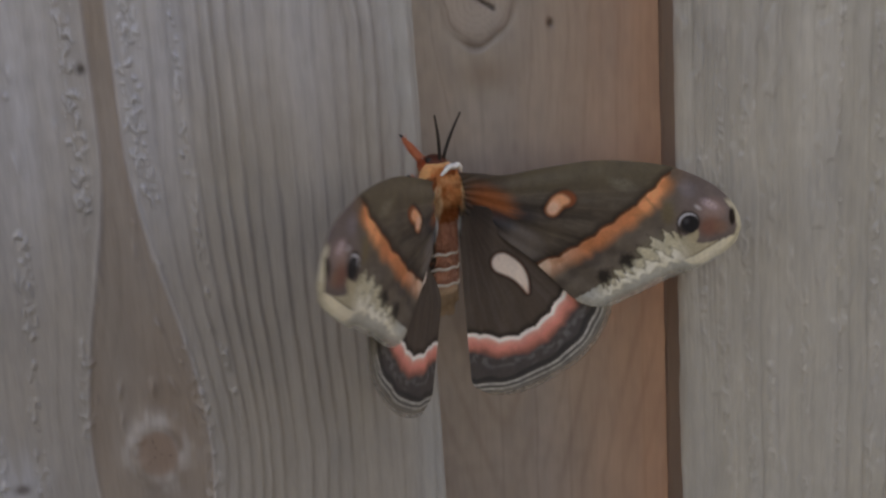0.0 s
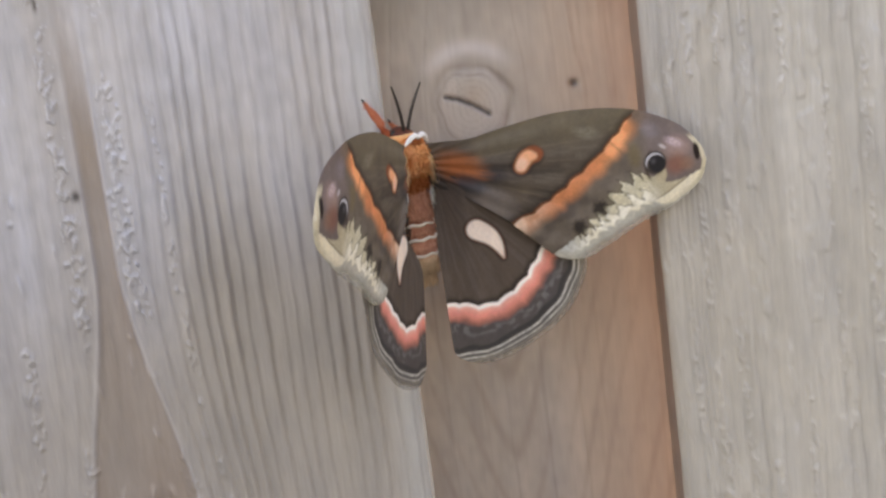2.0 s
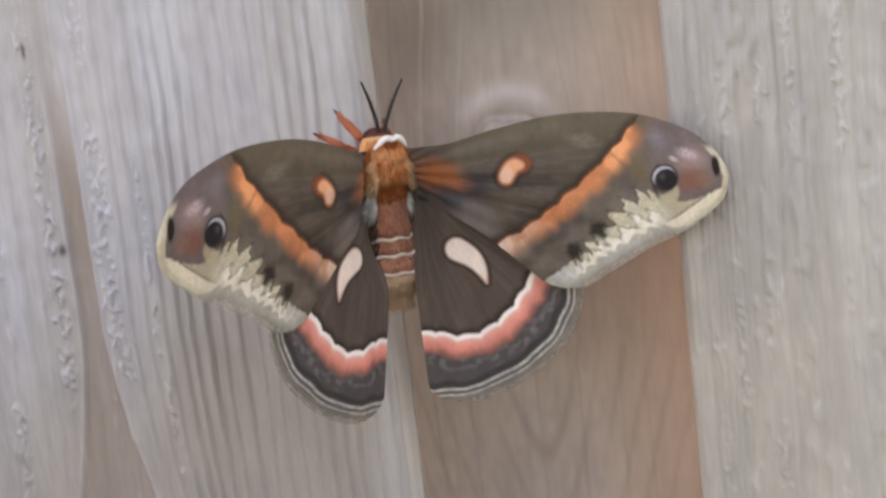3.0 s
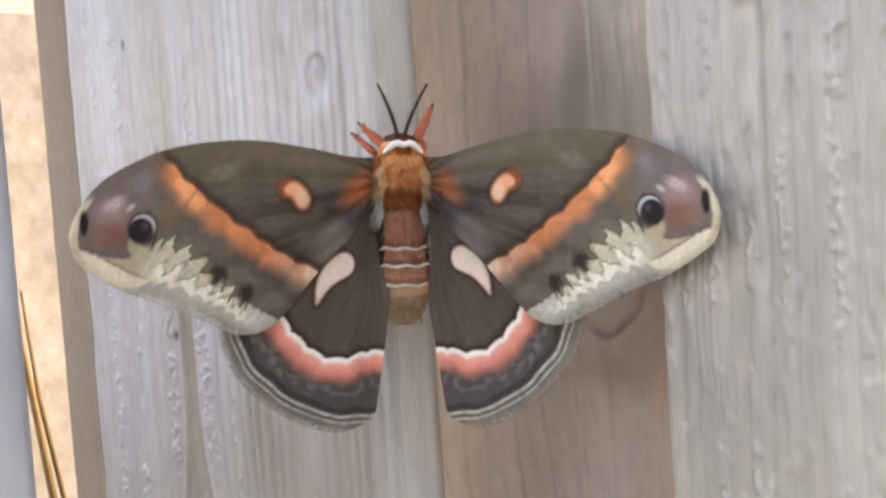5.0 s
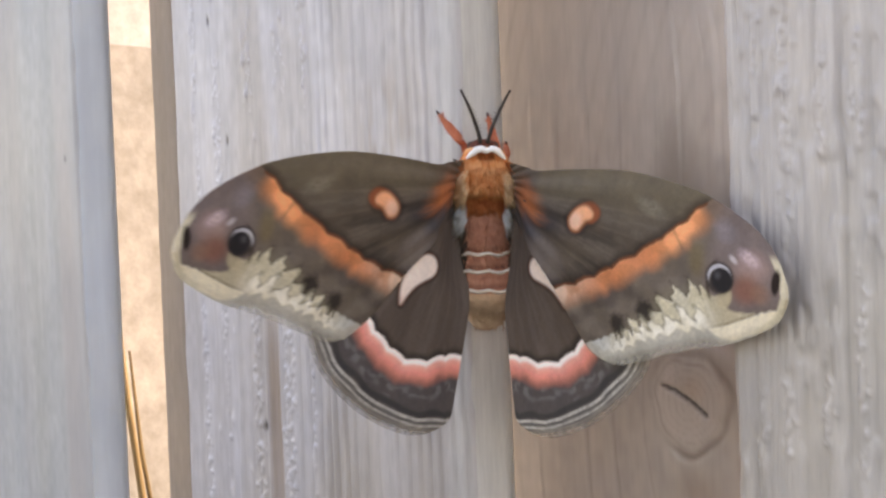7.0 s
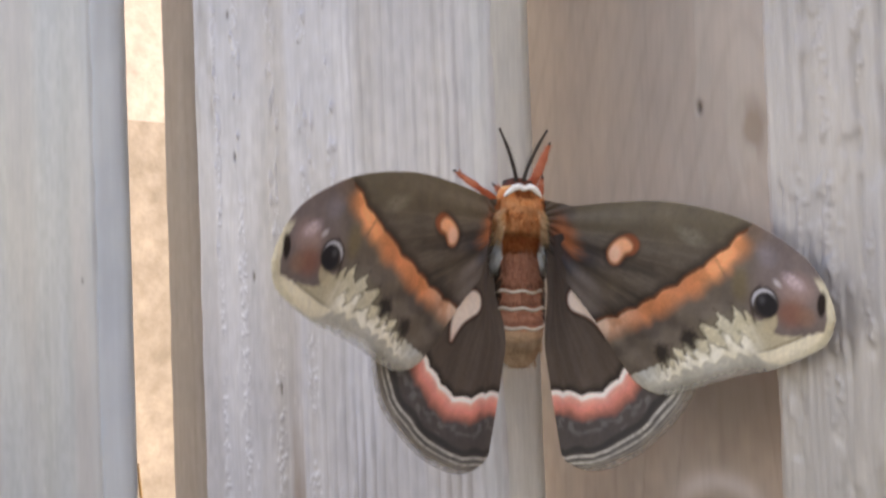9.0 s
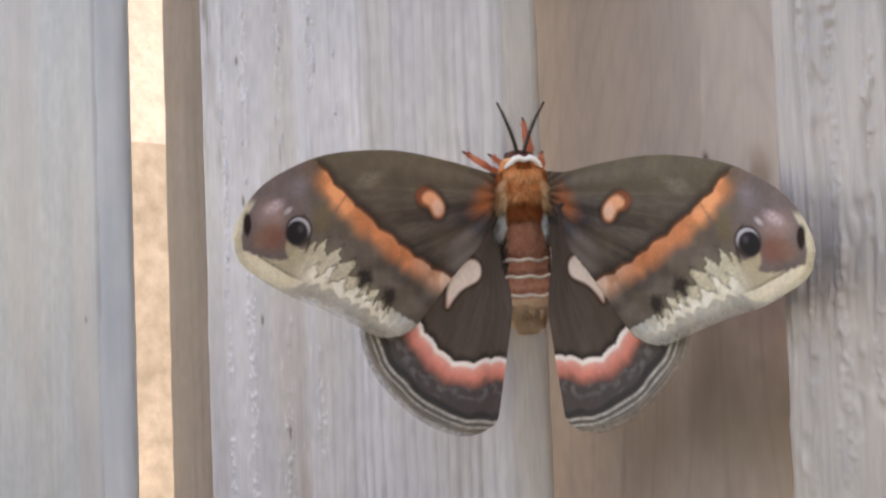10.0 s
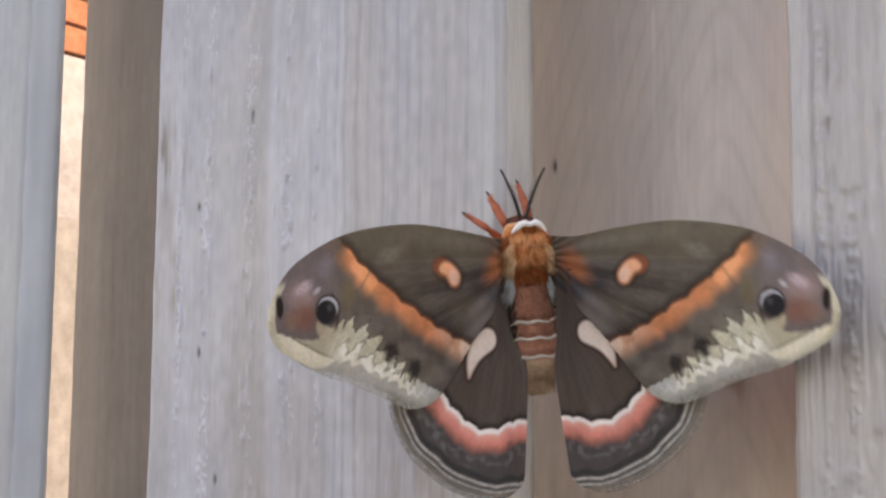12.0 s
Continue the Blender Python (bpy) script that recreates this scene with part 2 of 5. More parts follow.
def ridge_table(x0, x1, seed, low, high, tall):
    """Heights of the weathered grain ridges across a board, steep on one flank, and the dirty lines at their feet with
    groove shade painted in.
    """
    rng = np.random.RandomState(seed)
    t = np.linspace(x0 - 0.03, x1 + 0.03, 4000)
    h, dirt_shade, x = np.zeros_like(t), np.zeros_like(t), x0 - 0.03
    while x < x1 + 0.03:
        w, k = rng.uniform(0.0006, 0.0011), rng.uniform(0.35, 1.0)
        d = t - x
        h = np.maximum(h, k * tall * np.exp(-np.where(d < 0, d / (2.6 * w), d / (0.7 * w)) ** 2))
        dirt_shade = np.maximum(dirt_shade, k * np.exp(-((d - 1.15 * w) / 0.00042) ** 2))
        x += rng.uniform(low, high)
    return t, h, dirt_shade


def fence_board(x0, x1, y, seed, look_of, side_color=SIDE, fine=0.0006):
    """A board with its worn face to -y; look_of gives height and colour on its face."""
    xs = np.arange(x0, x1 + 1e-6, fine)
    zs = np.concatenate([np.linspace(GROUND_Z - 0.02, FINE_LOW, 24, endpoint=False), np.arange(FINE_LOW, FINE_HIGH, fine * 1.35),
                         np.linspace(FINE_HIGH, 0.8, 18)])
    x, z = np.meshgrid(xs, zs, indexing="ij")
    h, col = look_of(x, z)
    r = 0.0022
    for edge in (x - x0, x1 - x):
        e = np.clip(edge + 0.0006 * (value_noise(z * 90, x * 0, seed + 5) - 0.5), 0, r)
        h = h - (r - np.sqrt(np.maximum(r * r - (r - e) ** 2, 0)))
    n, m = x.shape
    front = np.stack([x, y - h, z], -1).reshape(-1, 3)
    colors = col.reshape(-1, 3)
    idx = np.arange(n * m).reshape(n, m)
    loop = np.concatenate([idx[0, ::-1], idx[1:, 0], idx[-1, 1:], idx[-2:0:-1, -1]])
    k, q, count = len(front), np.arange(len(loop)), len(loop)
    # the sides have points of their own, in four steps to the back
    rows = [front[loop].copy() for _ in range(5)]
    for j, row in enumerate(rows[1:], 1):
        row[:, 1] += (y + THICK - row[:, 1]) * j / 4
        row[:, 0] += 0.0003 * (value_noise(row[:, 2] * 160, row[:, 1] * 300, seed + 9) - 0.5)
    shade = [np.array(side_color) * (0.88 + 0.24 * value_noise(r[:, 2] * 14, r[:, 1] * 500, seed + 8))[:, None] for r in rows]
    verts = np.concatenate([front] + rows)
    cols = np.concatenate([colors] + shade)
    faces = grid_faces(n, m)[:, ::-1].tolist()
    for j in range(4):
        a = k + j * count
        faces += np.stack([a + q, a + (q + 1) % count, a + count + (q + 1) % count, a + count + q], -1).tolist()
    faces.append(list(range(k + 4 * count, k + 5 * count)))
    me = mesh_from("board", verts.tolist(), faces, cols)
    me.polygons[len(me.polygons) - 1].use_smooth = False
    return me


def beads(h, x, z, s, line, z0, z1, count, seed, tall=0.0004, spread=0.0012):
    """Little crumbs of raised grain along one grain line."""
    rng = np.random.RandomState(seed)
    out = np.zeros_like(h)
    for _ in range(count):
        bz, bs = rng.uniform(z0, z1), line + rng.normal(0, spread)
        j0, j1 = np.searchsorted(z[0], bz - 0.006), np.searchsorted(z[0], bz + 0.006)
        ww, hh = rng.uniform(0.00035, 0.0007), rng.uniform(0.0007, 0.0030)
        part_s, part_z = s[:, j0:j1], z[:, j0:j1]
        out[:, j0:j1] = np.maximum(out[:, j0:j1], rng.uniform(0.4, 1.0) * tall * (1 - 0.65 * math.exp(-((bz - 0.08) / 0.05) ** 2)) * np.exp(-((part_s - bs) / ww) ** 2 - ((part_z - bz) / hh) ** 2))
    return h + out, np.clip(out / tall, 0, 1)


def crumbs(h, s, z, line, wide, seed, tall):
    """Craggy crumbs of lifted grain, scattered along one grain line."""
    warp = value_noise(s * 500, z * 260, seed)
    n = 0.65 * value_noise(s * 1250 + 2 * warp, z * 640 + 2 * warp, seed + 1) + 0.35 * value_noise(s * 1900, z * 1300, seed + 2)
    here = np.exp(-((s - line) / wide) ** 2) * (0.25 + 0.75 * smooth(0.3, 0.65, value_noise(z * 45, s * 0 + line, seed + 3)))
    out = smooth(0.62, 0.80, n + 0.22 * here - 0.10) * smooth(0.12, 0.5, here)
    return h + tall * out, out


def spot(h, col, x, z, px, pz, rx, rz, dark, deep=0.0003):
    w = np.exp(-((x - px) / rx) ** 2 - ((z - pz) / rz) ** 2)
    if rx > 0.003:
        w = w * smooth(0.25, 0.8, 0.6 * value_noise(x * 320, z * 70, 81) + 0.4 * value_noise(x * 900, z * 160, 82))
    return h - deep * w, mixed(col, dark, np.clip(1.3 * w, 0, 1))


def worn_face(x, z, seed, x0, x1, knots, base, warm, pale, low, high, tall, where=1.0, dirt_shade_in=0.36):
    s = rings_round(x, z, knots) + 0.0022 * (value_noise(z * 9, x * 12, seed) - 0.5) + 0.0010 * (value_noise(z * 45, x * 60, seed + 1) - 0.5) + 0.0005 * (value_noise(z * 130, x * 150, seed + 10) - 0.5)
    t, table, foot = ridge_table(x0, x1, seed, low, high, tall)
    keep = (0.50 + 0.65 * smooth(0.2, 0.8, value_noise(s * 60, z * 9, seed + 2))) * where
    ridge, dirt_shade = np.interp(s, t, table) * keep * (0.6 + 0.75 * value_noise(s * 250, z * 120, seed + 11)), np.interp(s, t, foot) * keep
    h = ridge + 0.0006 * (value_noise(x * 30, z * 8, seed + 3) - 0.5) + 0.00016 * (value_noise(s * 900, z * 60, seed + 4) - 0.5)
    h = h - 0.25 * tall * dirt_shade
    col = np.zeros(x.shape + (3,)) + np.array(base)
    col = mixed(col, warm, smooth(0.40, 0.85, value_noise(s * 55, z * 5, seed + 6)) * 0.8)
    col = mixed(col, pale, smooth(0.5, 0.9, value_noise(s * 120, z * 11, seed + 7)) * 0.6)
    lines = smooth(0.55, 0.9, value_noise(s * 480, z * 6, seed + 8))
    col = mixed(col, np.array(warm) * 0.66, lines * 0.14)
    col = mixed(col, np.array(pale) * 1.08, np.clip(ridge / tall, 0, 1) * 0.30)
    # dirty ridge feet, darkened further to paint in the groove shade
    col = mixed(col, np.array(warm) * 0.42, np.clip(dirt_shade, 0, 1) * dirt_shade_in)
    col = col * (0.93 + 0.14 * value_noise(x * 420, z * 260, seed + 9))[..., None]
    return s, h, col


GREY, WARM, PALE = (0.450, 0.444, 0.470), (0.414, 0.386, 0.376), (0.53, 0.54, 0.595)


def middle_face(x, z):
    kx, kz = -0.0845, -0.0884
    knots = [(kx, kz, 0.010, 0.042, 0.0215)]
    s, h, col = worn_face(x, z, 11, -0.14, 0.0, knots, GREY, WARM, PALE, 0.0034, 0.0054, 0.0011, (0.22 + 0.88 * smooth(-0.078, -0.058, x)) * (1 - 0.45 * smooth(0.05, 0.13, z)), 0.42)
    s0 = rings_round(x, z, knots)
    for k, (line, n, wide) in enumerate(((-0.0780, 70, 0.0030), (-0.0945, 60, 0.0027), (-0.113, 40, 0.0024), (-0.066, 40, 0.0011), (-0.126, 30, 0.0016))):
        h, crumb = crumbs(h, s, z, line, wide, 300 + 5 * k, 0.0009 - 0.0005 * smooth(0.03, 0.10, z))
        h, bead = beads(h, x, z, s, line, -0.13, 0.28, n, int(-line * 1e4), 0.0011, wide)
        crumb = np.maximum(crumb, bead)
        # crumbs whitened, their bluish sky glints put into the colour
        col = mixed(col, (0.68, 0.70, 0.76), crumb * 0.5)
    # browner and darker towards the bottom, most of all near the right edge
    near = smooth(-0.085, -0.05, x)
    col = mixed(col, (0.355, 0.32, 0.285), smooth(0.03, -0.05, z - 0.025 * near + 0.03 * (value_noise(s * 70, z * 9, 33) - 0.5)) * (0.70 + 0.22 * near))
    # the flame between the two rough lines, opening round the knot
    half = 0.0032 + 0.0046 * smooth(0.005, -0.05, z)
    strip = smooth(0.0010, -0.0010, np.abs(s0 + 0.0862) - half)
    low = smooth(0.15, 0.10, z) * (0.25 + 0.75 * smooth(0.085, 0.035, z))
    col = mixed(col, (0.29, 0.225, 0.19), strip * low * (0.55 + 0.4 * value_noise(x * 160, z * 26, 15)))
    rim = np.exp(-((np.abs(s0 + 0.0862) - half - 0.0004) / 0.0007) ** 2) * low
    h = h - 0.0006 * strip * low + 0.0006 * rim
    col = mixed(col, (0.58, 0.57, 0.60), rim * 0.25)
    d = np.hypot(x - kx, (z - kz) / 1.25)
    col = mixed(col, (0.56, 0.54, 0.55), smooth(0.014, 0.007, d) * smooth(0.0035, 0.0055, d) * 0.55 * smooth(0.35, 0.75, 0.6 * value_noise(x * 110, z * 90, 71) + 0.4 * value_noise(x * 500, z * 300, 72)))
    col = mixed(col, (0.33, 0.235, 0.195), smooth(0.0066, 0.0048, d) * 0.85)
    ang = np.arctan2(z - kz, x - kx)
    col = mixed(col, (0.16, 0.11, 0.09), smooth(0.12, 0.0, np.abs(np.sin(ang * 1.5 + 0.4))) * smooth(0.005, 0.003, d) * 0.7)
    h = h + 0.0008 * np.exp(-((d - 0.0075) / 0.0018) ** 2) * (0.2 + 0.9 * value_noise(x * 200, z * 160, 73))
    for px, pz, rx, rz in ((-0.116, 0.1565, 0.0007, 0.0016), (-0.107, 0.1164, 0.0007, 0.0016), (-0.1178, 0.2044, 0.0007, 0.0014),
                           (-0.0945, 0.2323, 0.0007, 0.0022), (-0.0939, 0.0805, 0.0006, 0.0020), (-0.0915, 0.0250, 0.0012, 0.0014)):
        h, col = spot(h, col, x, z, px, pz, rx, rz, (0.10, 0.085, 0.08))
    h, col = spot(h, col, x, z, -0.0300, 0.1130, 0.0085, 0.0150, (0.33, 0.27, 0.235), 0.0001)
    h, col = spot(h, col, x, z, -0.0209, 0.0970, 0.0042, 0.0060, (0.25, 0.225, 0.235), 0.0004)
    d = np.hypot(x + 0.0212, (z - 0.0968) / 1.4) + 0.0012 * (value_noise(x * 400, z * 250, 83) - 0.5)
    eye = np.exp(-((d - 0.0034) / 0.0009) ** 2) * (0.35 + 0.65 * value_noise(x * 260, z * 200, 84)) + 0.8 * np.exp(-(d / 0.0013) ** 2)
    col = mixed(col, (0.56, 0.57, 0.63), smooth(0.011, 0.005, d) * 0.4)
    col = mixed(col, (0.27, 0.245, 0.255), np.clip(eye, 0, 1) * 0.75)
    h = h - 0.0005 * eye
    h, col = spot(h, col, x, z, -0.0190, 0.0915, 0.0036, 0.0045, (0.56, 0.58, 0.63), 0.0)
    h, col = spot(h, col, x, z, -0.135, 0.222, 0.010, 0.016, (0.24, 0.205, 0.18), 0.0002)
    h, col = spot(h, col, x, z, -0.132, 0.180, 0.006, 0.018, (0.29, 0.25, 0.225), 0.0001)
    h, col = spot(h, col, x, z, -0.127, -0.093, 0.011, 0.010, (0.47, 0.47, 0.50), 0.0)
    h, col = spot(h, col, x, z, -0.124, -0.095, 0.0022, 0.0015, (0.2, 0.18, 0.18), 0.0003)
    edge = smooth(-0.012, -0.002, x)
    col = mixed(col, (0.44, 0.44, 0.43), edge * 0.6)
    return h, col


def right_face(x, z):
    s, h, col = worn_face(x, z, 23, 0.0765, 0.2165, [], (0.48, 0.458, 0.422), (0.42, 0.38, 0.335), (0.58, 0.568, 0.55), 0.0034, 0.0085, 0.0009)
    flake = smooth(0.50, 0.60, 0.7 * value_noise(s * 230, z * 34, 92) + 0.3 * value_noise(s * 800, z * 240, 93))
    h = h + 0.00045 * flake
    col = mixed(col, (0.56, 0.545, 0.545), flake * 0.22)
    for k, line in enumerate((0.0845, 0.0905, 0.0985, 0.1060, 0.1170, 0.1280, 0.1400)):
        h, crumb = crumbs(h, s, z, line, 0.0016, 400 + 5 * k, 0.00055)
        h, bead = beads(h, x, z, s, line, -0.13, 0.28, 26, 40 + k, 0.0007, 0.0007)
        crumb = np.maximum(crumb, bead)
        # crumb highlights painted in as a paler tone
        col = mixed(col, (0.66, 0.645, 0.64), crumb * 0.45)
    # close ridges along the inner edge, warm low down and greyer above
    rim = smooth(0.097, 0.086, x)
    h = h + 0.00028 * rim * np.sin(s * 4200 + 3 * value_noise(z * 30, s * 200, 94)) * (0.4 + 0.6 * value_noise(s * 300, z * 14, 95))
    col = mixed(col, (0.36, 0.345, 0.335), rim * 0.35)
    col = mixed(col, (0.50, 0.46, 0.395), smooth(0.06, -0.03, z) * 0.5)
    col = mixed(col, (0.485, 0.458, 0.464), smooth(0.06, 0.12, z) * 0.45)
    h, crumb = beads(h, x, z, s, 0.112, -0.13, 0.28, 70, 60, 0.0005, 0.018)
    # scattered beads carry a painted highlight too
    col = mixed(col, (0.68, 0.66, 0.65), crumb * 0.5)
    return h, col


def left_face(x, z):
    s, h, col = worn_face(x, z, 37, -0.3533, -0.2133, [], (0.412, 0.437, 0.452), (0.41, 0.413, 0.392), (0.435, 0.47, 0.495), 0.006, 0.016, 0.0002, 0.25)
    col = mixed(col, (0.425, 0.405, 0.405), smooth(0.4, 0.75, value_noise(x * 70, z * 3 + 4, 91)) * 0.7)
    edge = smooth(-0.224, -0.2145, x)
    col = mixed(col, (0.40, 0.42, 0.44), edge * 0.6)
    h, col = spot(h, col, x, z, -0.2056, 0.2015, 0.0008, 0.0016, (0.10, 0.095, 0.1))
    h, col = spot(h, col, x, z, -0.2240, 0.118, 0.0008, 0.0012, (0.16, 0.15, 0.15))
    return h, col


def back_face(x, z):
    kx, kz = 0.0272, 0.0348
    knots = [(kx, kz, 0.013, 0.040, 0.014), (0.052, 0.026, 0.003, 0.01, 0.003), (0.0622, 0.0388, 0.003, 0.01, 0.003), (0.042, 0.151, 0.006, 0.02, 0.006)]
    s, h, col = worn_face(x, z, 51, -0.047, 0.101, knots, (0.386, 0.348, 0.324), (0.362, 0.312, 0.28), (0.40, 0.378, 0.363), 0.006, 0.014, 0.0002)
    # paler higher up, the stronger light there put into the colour
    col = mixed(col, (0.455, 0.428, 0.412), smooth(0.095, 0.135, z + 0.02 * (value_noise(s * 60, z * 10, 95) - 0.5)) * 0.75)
    # brown blot that also paints in shade below the moth's wings
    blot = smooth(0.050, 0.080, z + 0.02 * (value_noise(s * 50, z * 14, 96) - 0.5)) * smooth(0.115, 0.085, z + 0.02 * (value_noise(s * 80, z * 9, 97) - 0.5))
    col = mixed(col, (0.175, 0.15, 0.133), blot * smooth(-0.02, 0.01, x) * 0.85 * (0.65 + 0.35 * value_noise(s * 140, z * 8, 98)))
    warm = smooth(0.040, 0.062, x + 0.006 * (value_noise(z * 14, x * 8, 77) - 0.5))
    col = mixed(col, (0.43, 0.355, 0.295), warm * 0.5)
    # long flames of the flat-sawn face
    q = z - 4.0 * np.sqrt((x - 0.029) ** 2 + 0.005 ** 2) + 0.012 * value_noise(x * 60, z * 14, 5)
    arc = np.abs((q * 34) % 1 - 0.5)
    where = smooth(-0.005, -0.04, z)
    col = mixed(col, (0.255, 0.205, 0.17), smooth(0.24, 0.0, arc) * where * (0.05 + 0.40 * value_noise(x * 90, z * 20, 6)))
    q = z + 3.2 * np.sqrt((x - 0.040) ** 2 + 0.006 ** 2) + 0.014 * value_noise(x * 60, z * 14, 7)
    arc = np.abs((q * 50) % 1 - 0.5)
    col = mixed(col, (0.26, 0.215, 0.185), smooth(0.24, 0.0, arc) * smooth(0.06, 0.10, z) * (0.04 + 0.22 * value_noise(x * 90, z * 20, 8)))
    d = np.hypot(x - kx, (z - kz) / 1.08)
    ang = np.arctan2(z - kz, x - kx)
    wob = 0.0007 * np.sin(3 * ang + 0.6) + 0.0004 * np.sin(7 * ang)
    ring = np.exp(-((d - 0.0132 - wob) / (0.0006 + 0.0007 * value_noise(ang * 3, d * 0, 8))) ** 2) * (0.3 + 0.9 * value_noise(ang * 2.2 + 9, d * 0, 9))
    ring2 = np.exp(-((d - 0.0110 - wob) / 0.0005) ** 2)
    col = mixed(col, (0.44, 0.405, 0.39), smooth(0.0135, 0.010, d) * 0.8)
    col = mixed(col, (0.42, 0.31, 0.23), np.exp(-(np.hypot(x - kx - 0.001, z - kz - 0.004) / 0.004) ** 2) * 0.5)
    grow = np.abs(((d + 0.0006 * value_noise(ang * 2, d * 300, 4)) * 520) % 1 - 0.5)
    col = mixed(col, (0.25, 0.20, 0.17), smooth(0.18, 0.0, grow) * smooth(0.014, 0.011, d) * 0.25)
    side = 0.35 + 0.65 * smooth(-0.2, 0.6, np.cos(ang + 0.5))
    col = mixed(col, (0.15, 0.115, 0.095), np.clip(ring, 0, 1) * side * 0.75)
    col = mixed(col, (0.20, 0.155, 0.13), ring2 * (1 - side) * 0.7)
    h = h - 0.0006 * ring * side + 0.0003 * smooth(0.013, 0.009, d)
    halo = np.exp(-((d - 0.0185) / 0.0028) ** 2) * smooth(0.5, 1.0, np.sin(ang))
    col = mixed(col, (0.56, 0.555, 0.58), halo * 0.9)
    stain = np.exp(-((x - kx - 0.002) / 0.010) ** 2 - ((z - kz + 0.024) / 0.006) ** 2)
    col = mixed(col, (0.24, 0.165, 0.12), stain * 0.55)
    # the crack across the knot
    crack, along = side_of(x, z, np.array([(0.0187, 0.0391), (0.0225, 0.0381), (0.0275, 0.0356), (0.0328, 0.0319)]))
    crack = np.abs(crack) - 0.0002 * value_noise(x * 800, z * 800, 3)
    cw = np.exp(-(crack / 0.00052) ** 2)
    col = mixed(col, (0.045, 0.03, 0.025), np.clip(cw * 1.2, 0, 1))
    h = h - 0.0010 * cw
    for px, pz, rx, rz in ((0.052, 0.026, 0.0011, 0.0014), (0.0622, 0.0388, 0.0014, 0.0013), (0.0256, 0.1587, 0.0008, 0.0017), (-0.0166, 0.2172, 0.0007, 0.0019)):
        h, col = spot(h, col, x, z, px, pz, rx, rz, (0.07, 0.05, 0.04), 0.0006)
    h, col = spot(h, col, x, z, 0.042, 0.151, 0.004, 0.008, (0.26, 0.20, 0.165), 0.0002)
    return h, col


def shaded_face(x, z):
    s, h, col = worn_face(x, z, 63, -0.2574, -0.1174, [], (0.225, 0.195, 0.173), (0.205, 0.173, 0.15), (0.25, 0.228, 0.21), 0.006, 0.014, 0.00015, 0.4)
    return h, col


fence = new("fence")
tagged(fence, "weathered grey wooden fence of upright boards on both sides", "fence")
part("board", fence_board(-0.3533, -0.2133, FRONT, 3, left_face, (0.62, 0.72, 0.81), 0.0009), pale_board, fence, "pale grey weathered board with a bluish edge")
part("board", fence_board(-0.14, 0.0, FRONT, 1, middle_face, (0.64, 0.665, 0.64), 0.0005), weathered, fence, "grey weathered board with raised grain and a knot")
part("board", fence_board(0.0765, 0.2165, FRONT + 0.0027, 2, right_face, (0.25, 0.175, 0.14), 0.0005), weathered, fence, "pale grey board with rough raised grain")
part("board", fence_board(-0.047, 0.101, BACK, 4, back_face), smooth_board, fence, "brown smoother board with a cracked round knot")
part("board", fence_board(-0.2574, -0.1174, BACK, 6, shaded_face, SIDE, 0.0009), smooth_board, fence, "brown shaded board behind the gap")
# unseen plain boards carry the fence on both ways, added to shade the ground
STEP = 0.2145
spare = None
for k in list(range(-12, 0)) + list(range(1, 13)):
    for x, y in (((-0.3533 if k < 0 else 0.0765) + STEP * k, FRONT + 0.001), ((-0.2559 if k < 0 else -0.043) + STEP * k, BACK)):
        ob = part("board", spare or box(0, 0.14, 0, THICK, GROUND_Z - 0.02, 0.8, 0.002), plain_board, fence)
        spare = ob.data
        ob.location = (x, y, 0)
for z in (-0.72, 0.55):
    part("rail", box(-2.95, 2.8, 0.0192, 0.0580, z, z + 0.089, 0.003), rail_wood, fence)

# ---- dry stems behind the fence ----
def grass_stem(points, radius, material, label):
    ob = part("grass_stem", tube(points, [radius, radius * 0.95, radius * 0.8, radius * 0.45], 8), material, None)
    return tagged(ob, label, "dry grass", "dry stems behind the fence")
grass_stem([(-0.262, 0.075, GROUND_Z), (-0.277, 0.062, -0.09), (-0.2935, 0.060, 0.0), (-0.3025, 0.060, 0.058)], 0.0021, straw, "dry yellow grass stem standing behind the fence boards")
grass_stem([(-0.258, 0.080, GROUND_Z), (-0.273, 0.066, -0.09), (-0.2905, 0.064, -0.02), (-0.2985, 0.064, 0.03)], 0.0014, straw_dark, "dry dark brown grass stem standing behind the fence boards")

# ---- moth: x to its right, -y out of its back, z to its head; millimetres in the tables ----
MM = 0.001
HINGE = (0.00157, -0.0027, -0.0106)
FORE_LEAD = [(0, 7.6), (5, 7.6), (13, 8.2), (24, 10.5), (37, 12.6), (48, 12.7), (58, 11.6), (65, 9.4), (72, 5.9), (76.6, 1.8), (79.2, -2.2), (80.2, -5.5)]
FORE_TRAIL = [(0, -5), (10, -8.5), (20, -15), (28, -22.3), (33, -27), (37.2, -29.6), (44, -30), (51, -26.7), (59.6, -22.1), (67.8, -18.6), (74.8, -14.4), (79, -10.4), (80.2, -5.5)]
HIND_RIM = [(34, 4), (42.5, -5), (47, -13), (47.9, -20.5), (47, -27.2), (43.7, -34.6), (38.2, -41), (30, -47.1), (21.2, -51), (14, -51.6)]
HIND_INNER = {-1: [(7.8, -49.4), (6.2, -45)], 1: [(8.3, -49.3), (7.2, -45)]}
HIND_ROOT = {-1: (-1.5, 5.0), 1: (2.0, 5.0)}
BAND = [(59.5, 9.6), (55, 4.6), (50.9, 0.7), (46, -3.6), (40.9, -7.3), (37, -10.2), (33.4, -12.6), (28, -15.5), (21.5, -18.4)]
